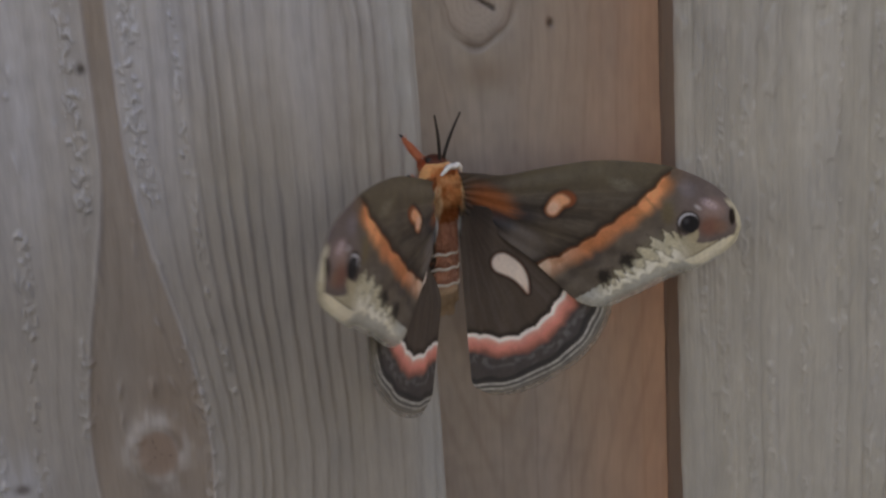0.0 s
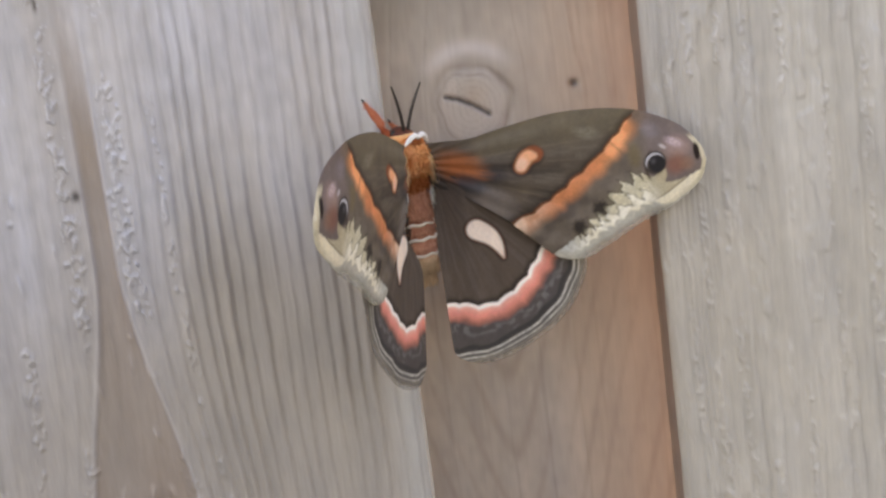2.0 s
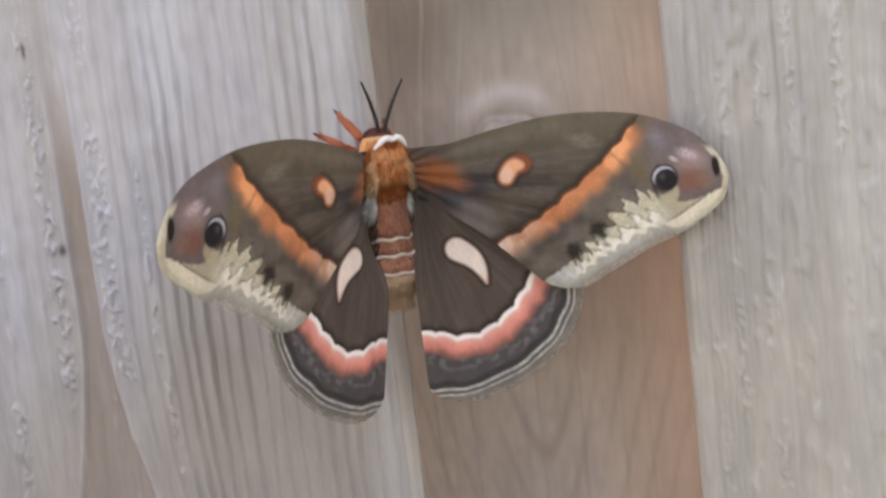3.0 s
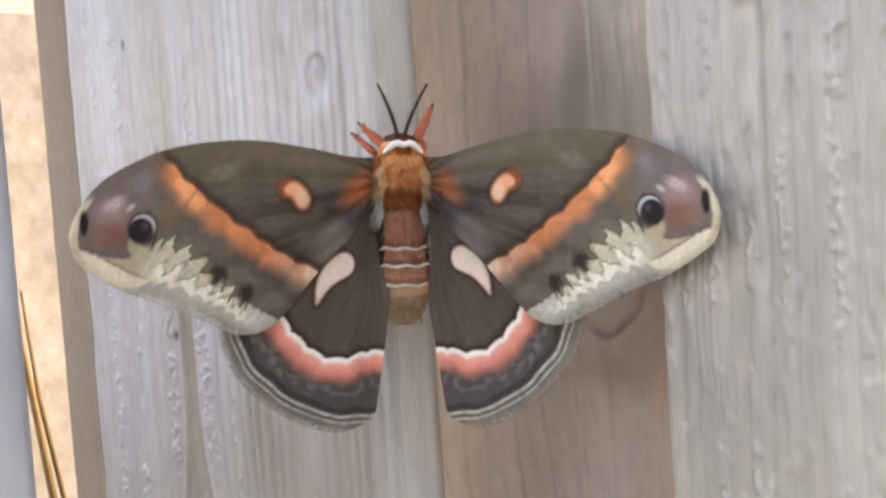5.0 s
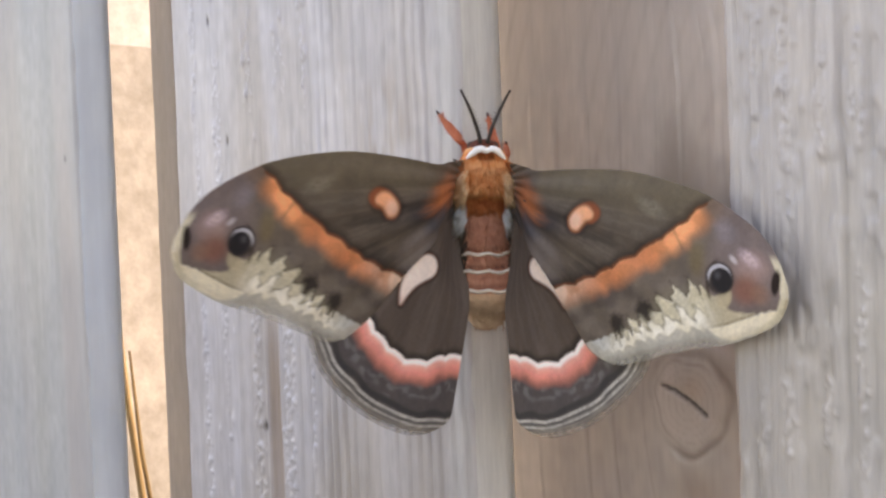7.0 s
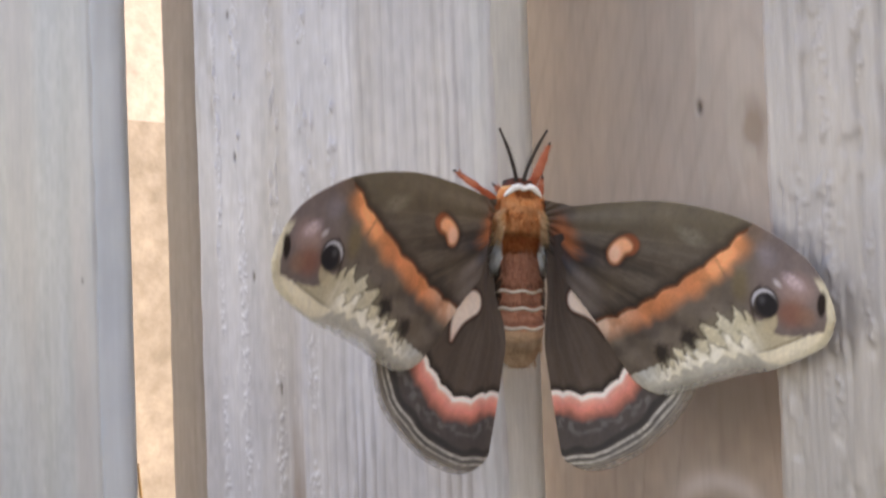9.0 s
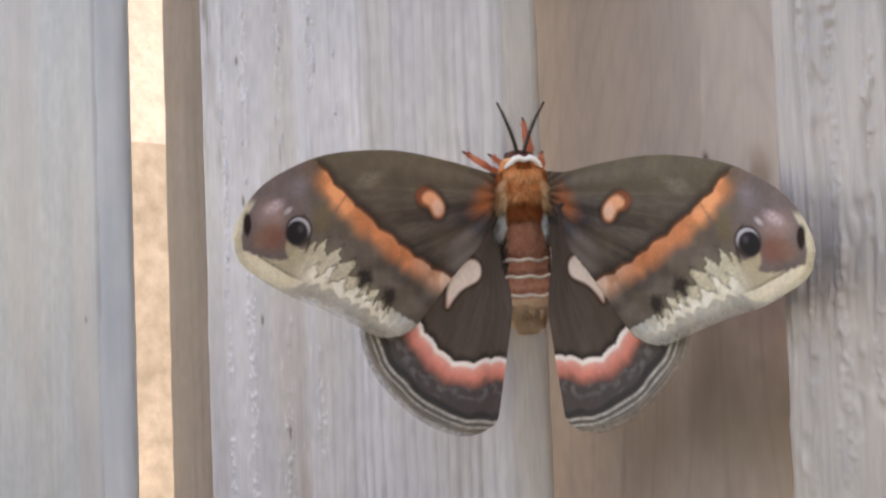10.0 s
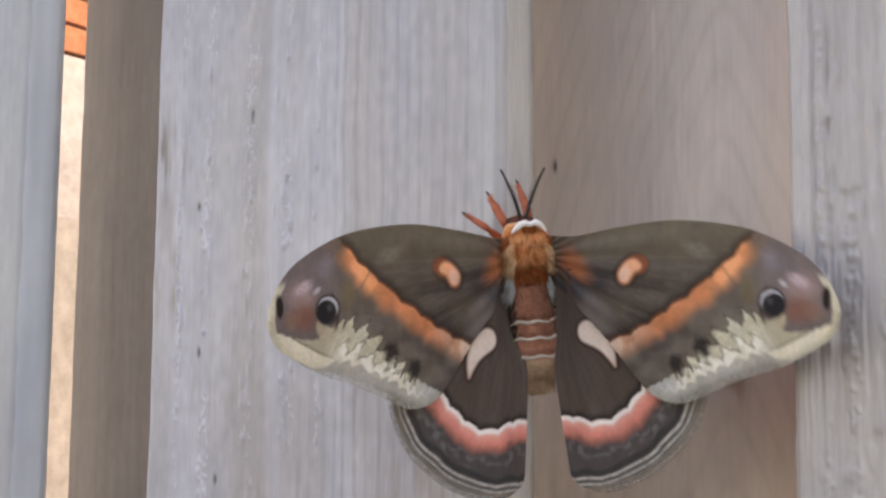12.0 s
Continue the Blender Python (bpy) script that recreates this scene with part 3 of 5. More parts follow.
CREAM = [(79.2, -7.6), (75.5, -9.4), (69.5, -10.9), (64.5, -8.6), (60.5, -8.2), (55.5, -10.2), (51.5, -14.5), (47.6, -18.6), (42.5, -23), (36, -26.8)]
WHITE_ARC = [(4.5, -33.3), (9, -32.9), (14, -33.6), (18, -33.6), (22, -32.3), (26, -29.3), (29.5, -25.6), (32.5, -21), (34.8, -16.5), (36.5, -10)]


def ellipse(u, v, cu, cv, ru, rv, turn=0.0):
    c, s = math.cos(radians(turn)), math.sin(radians(turn))
    a, b = (u - cu) * c + (v - cv) * s, -(u - cu) * s + (v - cv) * c
    return np.hypot(a / ru, b / rv)


def forewing_colors(u, v):
    trail, lead = spline(FORE_TRAIL, 90), spline(FORE_LEAD, 90)
    rim, way = side_of(u, v, trail)
    rim = np.abs(rim)
    top = np.abs(side_of(u, v, lead)[0])
    fine = value_noise(u * 2.2, v * 2.2, 3)
    mid = value_noise(u * 0.5, v * 0.5, 4)
    fan = np.arctan2(v - 3, u + 4)
    streak = value_noise(fan * 55, u * 0.25, 14)
    # field: olive-brown by the leading edge, blacker behind it and towards the root
    col = np.zeros(u.shape + (3,)) + np.array((0.070, 0.054, 0.041))
    col = mixed(col, (0.105, 0.085, 0.058), smooth(15, 3, top) * smooth(8, 24, u) * (0.55 + 0.45 * mid))
    col = mixed(col, (0.030, 0.024, 0.021), smooth(0.35, 0.8, value_noise(u * 0.16, v * 0.3, 15)) * smooth(6, -5, v) * 0.6)
    col = mixed(col, (0.022, 0.019, 0.021), smooth(28, 10, u) * smooth(4, -3, v) * 0.55)
    col = mixed(col, (0.18, 0.15, 0.135), smooth(1.4, 0.2, ellipse(u, v, 18.5, -10.5, 8.5, 3.8, -35)) * 0.8)
    col = mixed(col, (0.11, 0.09, 0.068), smooth(0.55, 0.9, streak) * 0.35 * smooth(10, 25, u))
    for ang, w in ((3, 0.3), (-4, 0.25), (-12, 0.25), (-21, 0.25), (-31, 0.25)):
        line = np.abs(v - 2 - u * math.tan(radians(ang)))
        col = mixed(col, (0.13, 0.10, 0.075), np.exp(-(line / w) ** 2) * 0.3 * smooth(12, 25, u))
    col = mixed(col, (0.24, 0.215, 0.17), smooth(1.1, 0.3, ellipse(u, v, 46.5, 6.2, 5.0, 2.2, -18)) * (0.15 + 0.45 * fine))
    # band: bright beyond its scalloped inner edge, fading outward
    d, along = side_of(u, v, spline(BAND, 60))
    d = -d
    plain_d = d
    d = d + 0.6 * np.abs(np.sin(along * 0.47 + 0.5 * np.sin(along * 0.2))) - 0.35 + 0.35 * (value_noise(u * 0.8, v * 0.8, 16) - 0.5)
    col = mixed(col, (0.020, 0.014, 0.011), smooth(-3.0, -0.3, d) * smooth(0.25, -0.05, d) * 0.8)
    col = mixed(col, (0.14, 0.045, 0.018), smooth(-0.9, -0.2, d) * smooth(0.25, -0.05, d) * 0.7)
    outer = smooth(-0.1, 0.25, d)
    ground = np.zeros_like(col) + np.array((0.104, 0.083, 0.066))
    ground = mixed(ground, (0.145, 0.118, 0.098), smooth(0.4, 0.8, mid) * 0.5)
    ground = mixed(ground, (0.045, 0.036, 0.032), smooth(0.45, 0.85, value_noise(u * 0.3, v * 0.3, 17)) * smooth(58, 48, u) * 0.6)
    ground = mixed(ground, (0.17, 0.125, 0.06), smooth(1.2, 0.3, ellipse(u, v, 59.5, -1.8, 2.4, 4.5, 10)) * 0.5)
    mauve = smooth(60, 65, u)
    ground = mixed(ground, (0.15, 0.115, 0.108), mauve * 0.9)
    ground = mixed(ground, (0.21, 0.185, 0.20), smooth(1.2, 0.3, ellipse(u, v, 64.5, 5.0, 3.6, 2.6, -30)) * (0.25 + 0.55 * streak))
    ground = mixed(ground, (0.33, 0.22, 0.195), smooth(1.15, 0.35, ellipse(u, v, 71.8, -1.4, 4.8, 4.4)) * 0.7)
    ground = mixed(ground, (0.19, 0.078, 0.054), smooth(1.25, 0.3, ellipse(u, v, 71.4, -5.8, 4.0, 3.6, 15)) * 0.8)
    ground = mixed(ground, (0.30, 0.16, 0.11), smooth(1.2, 0.3, ellipse(u, v, 74.5, -6.0, 2.6, 2.4)) * 0.5)
    ground = mixed(ground, (0.52, 0.40, 0.42), smooth(1.2, 0.3, ellipse(u, v, 71.0, 0.6, 3.2, 1.5, -25)) * (0.35 + 0.5 * fine))
    ground = mixed(ground, (0.75, 0.70, 0.72), smooth(1.15, 0.3, ellipse(u, v, 67.7, -0.3, 1.5, 0.7, -35)) * 0.4)
    col = col * (1 - outer[..., None]) + ground * outer[..., None]
    orange = np.zeros_like(col) + np.array((0.60, 0.215, 0.10))
    orange = mixed(orange, (0.84, 0.345, 0.16), smooth(7, 0, np.abs(u - 55)) * 0.9)
    orange = mixed(orange, (0.57, 0.33, 0.23), smooth(38, 28, u))
    orange = mixed(orange, (0.64, 0.47, 0.36), smooth(30, 24, u) * 0.8)
    orange = mixed(orange, (0.30, 0.15, 0.085), smooth(57, 61, u) * 0.8)
    orange = mixed(orange, (0.44, 0.16, 0.065), smooth(0.4, 0.8, mid) * 0.4)
    cut = np.abs(u - 54.0 + 0.9 * (v - 1.5))
    orange = mixed(orange, (0.22, 0.10, 0.05), smooth(0.5, 0.1, cut) * 0.5)
    bw = outer * smooth(6.0, 1.8, plain_d + 1.2 * (value_noise(along * 0.6, plain_d * 0.2, 18) - 0.5)) * smooth(0.2, 4, along + 1)
    col = col * (1 - bw[..., None]) + orange * bw[..., None]
    # margin: long cream teeth inward, a white zigzag, then a thin grey-brown hem
    c = side_of(u, v, spline(CREAM, 70))[0]
    c = -c + 0.5 * (value_noise(u * 0.9, v * 0.9, 30) - 0.5)
    zone = smooth(47, 53, way) * smooth(79, 75, way)
    ph = (way + 0.42 * rim) * 0.29 + 0.5 * (value_noise(way * 0.17, c * 0, 19) - 0.5) + 0.3 * (value_noise(u * 0.7, v * 0.7, 38) - 0.5)
    saw = 1 - 2 * np.abs((ph % 1) - 0.5)
    amp = 0.55 + 0.6 * value_noise(np.floor(ph) * 3.7, c * 0, 21)
    wide = 0.5 + 0.5 * smooth(46, 60, way)
    edge = zone * (1.9 - 4.0 * amp * smooth(0.05, 0.9, 1 - saw)) + 0.8 * (value_noise(u * 1.3, v * 1.3, 37) - 0.5)
    col = mixed(col, (0.17, 0.145, 0.105), smooth(-2.6, 0.8, c) * zone * outer * 0.75)
    cream = np.zeros_like(col) + np.array((0.50, 0.455, 0.335))
    cream = mixed(cream, (0.60, 0.56, 0.44), smooth(0.35, 0.75, fine) * 0.5)
    cream = mixed(cream, (0.40, 0.355, 0.235), smooth(0.5, 0.85, value_noise(u * 0.45, v * 0.45, 22)) * 0.5)
    # a dark line winds in loops above a white scalloped band, then a pale hem
    tip = smooth(74, 82, way)
    loop_r = wide * (6.0 + 4.4 * amp * smooth(0.08, 0.92, saw)) + 0.7 * (value_noise(u * 1.1, v * 1.1, 42) - 0.5)
    hem_r = wide * (3.6 + 1.2 * np.abs(np.sin(math.pi * ph))) * (1 - 0.9 * tip)
    white = smooth(-0.2, 0.4, rim - hem_r) * smooth(0.1, -0.7, rim - loop_r) * (1 - tip)
    cream = mixed(cream, (0.76, 0.73, 0.64), white * (0.55 + 0.4 * smooth(0.3, 0.7, value_noise(u * 0.7, v * 0.7, 36))))
    cream = mixed(cream, (0.11, 0.09, 0.055), smooth(0.95, 0.1, np.abs(rim - loop_r)) * zone * (1 - tip) * (0.15 + 0.75 * value_noise(u * 0.6, v * 0.6, 39)))
    cream = mixed(cream, (0.36, 0.30, 0.20), tip * smooth(3.8, 4.6, rim) * 0.75)
    cream = mixed(cream, (0.68, 0.61, 0.47), tip * smooth(4.2, 3.4, rim) * 0.85)
    cream = mixed(cream, (0.15, 0.105, 0.06), tip * smooth(0.5, 0.15, np.abs(rim - 4.1 - 0.5 * (mid - 0.5))) * (0.3 + 0.6 * fine))
    cream = mixed(cream, (0.33, 0.345, 0.34), smooth(47, 38, u) * 0.75)
    hem = np.zeros_like(col) + np.array((0.37, 0.355, 0.31))
    hem = mixed(hem, (0.47, 0.45, 0.39), smooth(0.4, 0.8, value_noise(u * 1.2, v * 1.2, 23)) * 0.5)
    hw = smooth(0.3, -0.4, rim - hem_r) * 0.95
    cream = cream * (1 - hw[..., None]) + hem * hw[..., None]
    cw = smooth(-0.4, 0.35, c - edge) * outer
    col = mixed(col, (0.055, 0.043, 0.030), smooth(0.9, 0.15, np.abs(c - edge + 0.5)) * outer * (0.15 + 0.5 * zone))
    col = col * (1 - cw[..., None]) + cream * cw[..., None]
    skirt = np.minimum(rim, np.where(v < 3, top, 99))
    col = mixed(col, (0.58, 0.52, 0.38), smooth(1.5, 1.0, skirt) * smooth(73, 76, u) * smooth(3.0, 0.5, v) * 0.8)
    # dark dots, eyespot, tip mark and the light spot
    for cu, cv, r in ((48.6, -15.9, 2.1), (42.4, -20.8, 2.0)):
        col = mixed(col, (0.018, 0.014, 0.012), smooth(1.55, 0.55, ellipse(u, v, cu, cv, r, r * 1.05) + 0.4 * (fine - 0.5)) * 0.9)
    col = mixed(col, (0.42, 0.35, 0.23), smooth(1.2, 0.7, ellipse(u, v, 67.0, -8.6, 1.6, 2.4, -10)) * 0.85)
    col = mixed(col, (0.035, 0.024, 0.017), smooth(0.55, 0.15, np.abs(ellipse(u, v, 68.2, -5.6, 5.6, 6.2) - 1.0) * 5.6) * smooth(65.0, 63.4, u) * smooth(-10.5, -8.5, v) * 0.85)
    eye = ellipse(u, v, 65.3, -4.7, 2.9, 3.0)
    col = mixed(col, (0.040, 0.031, 0.027), smooth(1.26, 1.02, eye))
    arc = smooth(1.0, 0.92, eye) * smooth(0.84, 0.98, ellipse(u, v, 65.65, -5.25, 2.9, 3.0)) * smooth(-6.6, -4.4, v)
    col = mixed(col, (0.46, 0.46, 0.50), arc * 0.9)
    col = mixed(col, (0.016, 0.014, 0.015), smooth(1.12, 0.88, ellipse(u, v, 65.9, -5.1, 2.4, 2.5)))
    col = mixed(col, (0.10, 0.10, 0.115), smooth(1.2, 0.2, ellipse(u, v, 64.8, -4.2, 1.0, 1.2)) * 0.35)
    col = mixed(col, (0.016, 0.010, 0.008), smooth(1.3, 0.7, ellipse(u, v, 77.4, -2.9, 0.9, 2.5, 6)))
    bean = np.full(u.shape, 9.0)
    for k in np.linspace(0, 1, 14):
        bean = np.minimum(bean, np.hypot(u - 27.2 - 4.0 * k, v + 1.2 - 2.6 * k - 1.1 * math.sin(math.pi * k)) - (2.0 + 0.3 * math.sin(math.pi * k) - 0.4 * k))
    col = mixed(col, (0.018, 0.012, 0.010), smooth(2.0, 0.6, bean) * 0.65)
    col = mixed(col, (0.20, 0.055, 0.022), smooth(0.8, -0.3, bean - 0.9 * smooth(28, 32, u) * smooth(-1, 2.5, v)) * 0.9)
    col = mixed(col, (0.72, 0.33, 0.18), smooth(0.35, -0.9, bean + 0.7 * smooth(29, 34, u)))
    col = mixed(col, (0.80, 0.55, 0.43), smooth(1.25, 0.3, ellipse(u, v, 27.3, -0.8, 2.4, 2.2, 40)) * smooth(0.1, -0.8, bean) * 0.7)
    col = mixed(col, (0.024, 0.021, 0.024), smooth(1.4, 0.2, ellipse(u, v, 19, -2.0, 7.5, 4.0, -15)) * 0.55)
    # orange hair at the root, blue-black hair behind it
    col = mixed(col, (0.38, 0.115, 0.040), smooth(1.35, 0.2, ellipse(u, v, 10.0, 0.2, 7.6, 4.6, -14) + 0.3 * (streak - 0.5)) * 0.9)
    col = mixed(col, (0.042, 0.043, 0.049), smooth(1.2, 0.4, ellipse(u, v, 12.5, -5.0, 6.0, 3.0, -25)) * 0.8)
    # the hem is sheer
    sheer = 1 - smooth(3.6 - 1.2 * tip, 0.2, rim) * cw * (0.85 - 0.5 * tip) * smooth(44, 54, way) * (0.65 + 0.35 * value_noise(u * 1.8, v * 1.8, 41))
    return np.concatenate([col * (1.25 + 0.16 * fine + 0.34 * smooth(0.16, 0.05, col.mean(-1)))[..., None], sheer[..., None]], -1)


def hindwing_colors(u, v):
    rim = np.abs(side_of(u, v, spline(HIND_RIM[:9] + [(12, -53), (0, -54)], 110))[0])
    d, along = side_of(u, v, spline(WHITE_ARC, 80))
    d = d + 0.7 * np.abs(np.sin(along * 0.55 + 0.4)) - 0.4 + 0.3 * (value_noise(u * 0.7, v * 0.7, 24) - 0.5)
    fine = value_noise(u * 2.2, v * 2.2, 7)
    mid = value_noise(u * 0.45, v * 0.45, 8)
    fan = np.arctan2(u - 3.5, 5 - v)
    streak = value_noise(fan * 40, v * 0.15, 25)
    col = np.zeros(u.shape + (3,)) + np.array((0.068, 0.051, 0.041))
    col = mixed(col, (0.090, 0.070, 0.060), smooth(0.3, 0.9, streak) * 0.55)
    col = mixed(col, (0.030, 0.025, 0.024), smooth(-4, 4, v) * 0.6)
    col = mixed(col, (0.016, 0.012, 0.010), smooth(-2.4, -0.3, d) * 0.8)
    out = smooth(-0.15, 0.2, d)
    zone = np.zeros_like(col) + np.array((0.86, 0.77, 0.72))
    zone = mixed(zone, (0.76, 0.34, 0.28), smooth(0.8, 1.8, d))
    zone = mixed(zone, (0.72, 0.26, 0.21), smooth(1.8, 3.2, d))
    zone = mixed(zone, (0.47, 0.16, 0.12), smooth(3.0, 5.2, d + 0.8 * (mid - 0.5)) * 0.85)
    zone = mixed(zone, (0.060, 0.052, 0.050), smooth(4.2, 6.8, d + 0.8 * (mid - 0.5)))
    wave = 0.5 * np.sin(along * 0.85) + 0.5 * (value_noise(along * 0.5, d * 0, 27) - 0.5)
    zone = mixed(zone, (0.20, 0.195, 0.20), smooth(2.2, 0.5, np.abs(d - 8.0 - 0.8 * wave)) * smooth(0.4, 0.8, value_noise(along * 0.75, d * 0.9, 27)) * 0.4)
    zone = mixed(zone, (0.030, 0.028, 0.028), smooth(1.3, 0.4, np.abs(rim - 5.5 - 0.8 * wave)) * 0.85)
    zone = mixed(zone, (0.50, 0.48, 0.44), smooth(0.55, 0.15, np.abs(rim - 4.2 - 0.35 * wave)) * (0.55 + 0.4 * fine))
    zone = mixed(zone, (0.075, 0.07, 0.065), smooth(0.5, 0.15, np.abs(rim - 3.4 - 0.3 * wave)) * 0.85)
    zone = mixed(zone, (0.48, 0.46, 0.41), smooth(0.5, 0.12, np.abs(rim - 2.7 - 0.25 * wave)) * (0.5 + 0.4 * fine))
    zone = mixed(zone, (0.235, 0.21, 0.18), smooth(2.3, 1.8, rim) * (0.8 + 0.2 * mid))
    col = col * (1 - out[..., None]) + zone * out[..., None]
    # pale comma: a round head and a bent tapering tail
    moon = np.full(u.shape, 9.0)
    for k in np.linspace(0, 1, 22):
        cu, cv = 15.4 + 7.6 * k + 1.0 * math.sin(math.pi * k), -11.4 - 8.4 * k + 1.1 * math.sin(math.pi * k)
        moon = np.minimum(moon, np.hypot(u - cu, v - cv) - (3.0 - 2.55 * k ** 1.6))
    col = mixed(col, (0.014, 0.010, 0.009), smooth(1.3, 0.3, moon) * 0.85)
    col = mixed(col, (0.22, 0.085, 0.055), smooth(0.7, 0.1, moon) * 0.4)
    pale = mixed(np.zeros_like(col) + np.array((0.74, 0.62, 0.54)), (0.50, 0.30, 0.22), smooth(-17.0, -20.0, v) * 0.5)
    mw = smooth(0.3, -0.6, moon)
    col = col * (1 - mw[..., None]) + pale * mw[..., None]
    sheer = 1 - smooth(2.5, 0.2, rim) * out * (0.55 + 0.4 * value_noise(u * 1.8, v * 1.8, 40))
    return np.concatenate([col * (1.25 + 0.16 * fine + 0.34 * smooth(0.16, 0.05, col.mean(-1)))[..., None], sheer[..., None]], -1)


def forewing(side):
    n, m = 280, 140
    lead, trail = spline(FORE_LEAD, n), spline(FORE_TRAIL, n)
    w = np.linspace(0, 1, m)
    p = lead[:, None, :] * (1 - w)[None, :, None] + trail[:, None, :] * w[None, :, None]
    u, v = p[..., 0], p[..., 1]
    fringe = smooth(0.93, 1.0, w)[None, :] * 0.35 * (value_noise(u * 1.4, v * 1.4, 12) - 0.5)
    v = v + fringe
    camber = -2.2 * np.sin(np.clip(u / 80, 0, 1) * math.pi) * 0.5 - 0.8 * np.sin(w * math.pi)[None, :] * smooth(0, 12, u) + 0.22 * np.sin(np.arctan2(v - 2, u + 6) * 34) + 5.5 * smooth(16, 3, u)
    verts = np.stack([side * u, camber, v], -1).reshape(-1, 3) * MM
    faces = grid_faces(n, m)
    if side > 0:
        faces = faces[:, ::-1]
    return mesh_from("forewing", verts, faces, forewing_colors(u, v).reshape(-1, 4))


def hindwing(side):
    n, m = 230, 150
    rim = spline(HIND_RIM + HIND_INNER[side], n)
    w = np.linspace(0.02, 1, m)
    root = np.array(HIND_ROOT[side])
    p = root[None, None, :] * (1 - w)[None, :, None] + rim[:, None, :] * w[None, :, None]
    u, v = p[..., 0], p[..., 1]
    ang = np.arctan2(u - 3.5, 5 - v)
    camber = -0.6 * np.sin(w * math.pi)[None, :] + 0.25 * np.sin(ang * 17) * smooth(0.25, 0.7, w)[None, :] + 4.5 * smooth(13, 4, u) * smooth(-24, -6, v)
    verts = np.stack([side * u, camber, v], -1).reshape(-1, 3) * MM
    faces = grid_faces(n, m)
    if side < 0:
        faces = faces[:, ::-1]
    return mesh_from("hindwing", verts, faces, hindwing_colors(u, v).reshape(-1, 4))


def lathe(rows, color_at, sides=48, flat=0.85, seed=0):
    """A body turned round z from rows of z, half width and depth of its axis, in millimetres."""
    zz = spline([(a, b, c) for a, b, c in rows], 110)
    ang = np.linspace(0, 2 * math.pi, sides, endpoint=False)
    z = np.repeat(zz[:, :1], sides, 1)
    r = np.repeat(zz[:, 1:2], sides, 1) * (1 + 0.03 * (value_noise(z * 1.5, ang[None, :] * 4, seed) - 0.5))
    x, y = r * np.cos(ang)[None, :], zz[:, 2:3] + flat * r * np.sin(ang)[None, :]
    col = color_at(x, y, z)
    n = len(zz)
    i, j = np.meshgrid(np.arange(n - 1), np.arange(sides), indexing="ij")
    a, b = i * sides + j, i * sides + (j + 1) % sides
    faces = np.stack([a, b, b + sides, a + sides], -1).reshape(-1, 4).tolist()
    faces += [list(range(sides))[::-1], list(range((n - 1) * sides, n * sides))]
    return mesh_from("body", np.stack([x, y, z], -1).reshape(-1, 3) * MM, faces, col.reshape(-1, 3))


def thorax_color(x, y, z):
    col = np.zeros(x.shape + (3,)) + np.array((0.85, 0.40, 0.17))
    return mixed(col, (0.30, 0.09, 0.04), smooth(-9, -14, z) * 0.8)


def abdomen_color(x, y, z):
    k = value_noise(x * 1.5, z * 1.5, 31)
    col = np.zeros(x.shape + (3,)) + np.array((0.44, 0.18, 0.115))
    col = mixed(col, (0.58, 0.30, 0.21), k * 0.6)
    col = mixed(col, (0.12, 0.035, 0.02), smooth(1.1, 0.2, np.abs(z + 24.2)) * 0.7 + smooth(1.0, 0.2, np.abs(z + 28.5)) * 0.7 + smooth(1.0, 0.2, np.abs(z + 33.3)) * 0.5)
    col = mixed(col, (0.46, 0.30, 0.19), smooth(-34.4, -35.6, z))
    return mixed(col, (0.30, 0.20, 0.13), smooth(2.4, 0.6, np.hypot(x * 0.5, z + 39.5)) * 0.7)


def band_piece(z, half, axis):
    pts = []
    for a in np.linspace(math.radians(172), math.radians(368), 30):
        wave = 0.25 * math.sin(a * 7) + 0.18 * math.cos(a * 3)
        pts.append((half * math.cos(a) * MM, (axis + 0.86 * half * math.sin(a)) * MM, (z + wave) * MM))
    return tube(pts, [0.44 * MM] * len(pts), 8, 3, 0.3)


moth = new("moth")
tagged(moth, "large brown silk moth with orange bands and eyespots on fence", "moth")
AX = 3.0
thorax = part("thorax", lathe([(1.2, 2.8, AX), (0, 4.7, AX), (-4, 5.9, AX), (-9, 6.5, AX), (-13, 5.1, AX), (-16.5, 4.0, AX)], thorax_color, seed=2), body_scales, moth, "thorax with orange and tan hair")
abdomen = part("abdomen", lathe([(-13, 4.6, AX), (-17, 4.9, AX), (-22, 5.2, AX), (-27, 5.5, AX), (-32, 5.7, AX), (-36, 5.6, AX), (-39.5, 4.9, AX + 0.3), (-42.5, 3.9, AX + 0.5), (-44.5, 1.8, AX + 0.6)], abdomen_color, seed=4), body_scales, moth, "ringed red-brown abdomen with a tan tip")
for z, half in ((-25.3, 5.45), (-29.6, 5.7), (-34.4, 5.75)):
    part("abdomen_band", band_piece(z, half, AX), cream_fur, abdomen, "cream ring")
# the abdomen hangs a little askew from the thorax
abdomen.matrix_basis = pose(0.3 * MM, 0, -13 * MM) @ pose(0, 0, 0, 0, -1.8, 0) @ Matrix.Diagonal((1.12, 1, 1, 1)) @ pose(0, 0, 13 * MM)


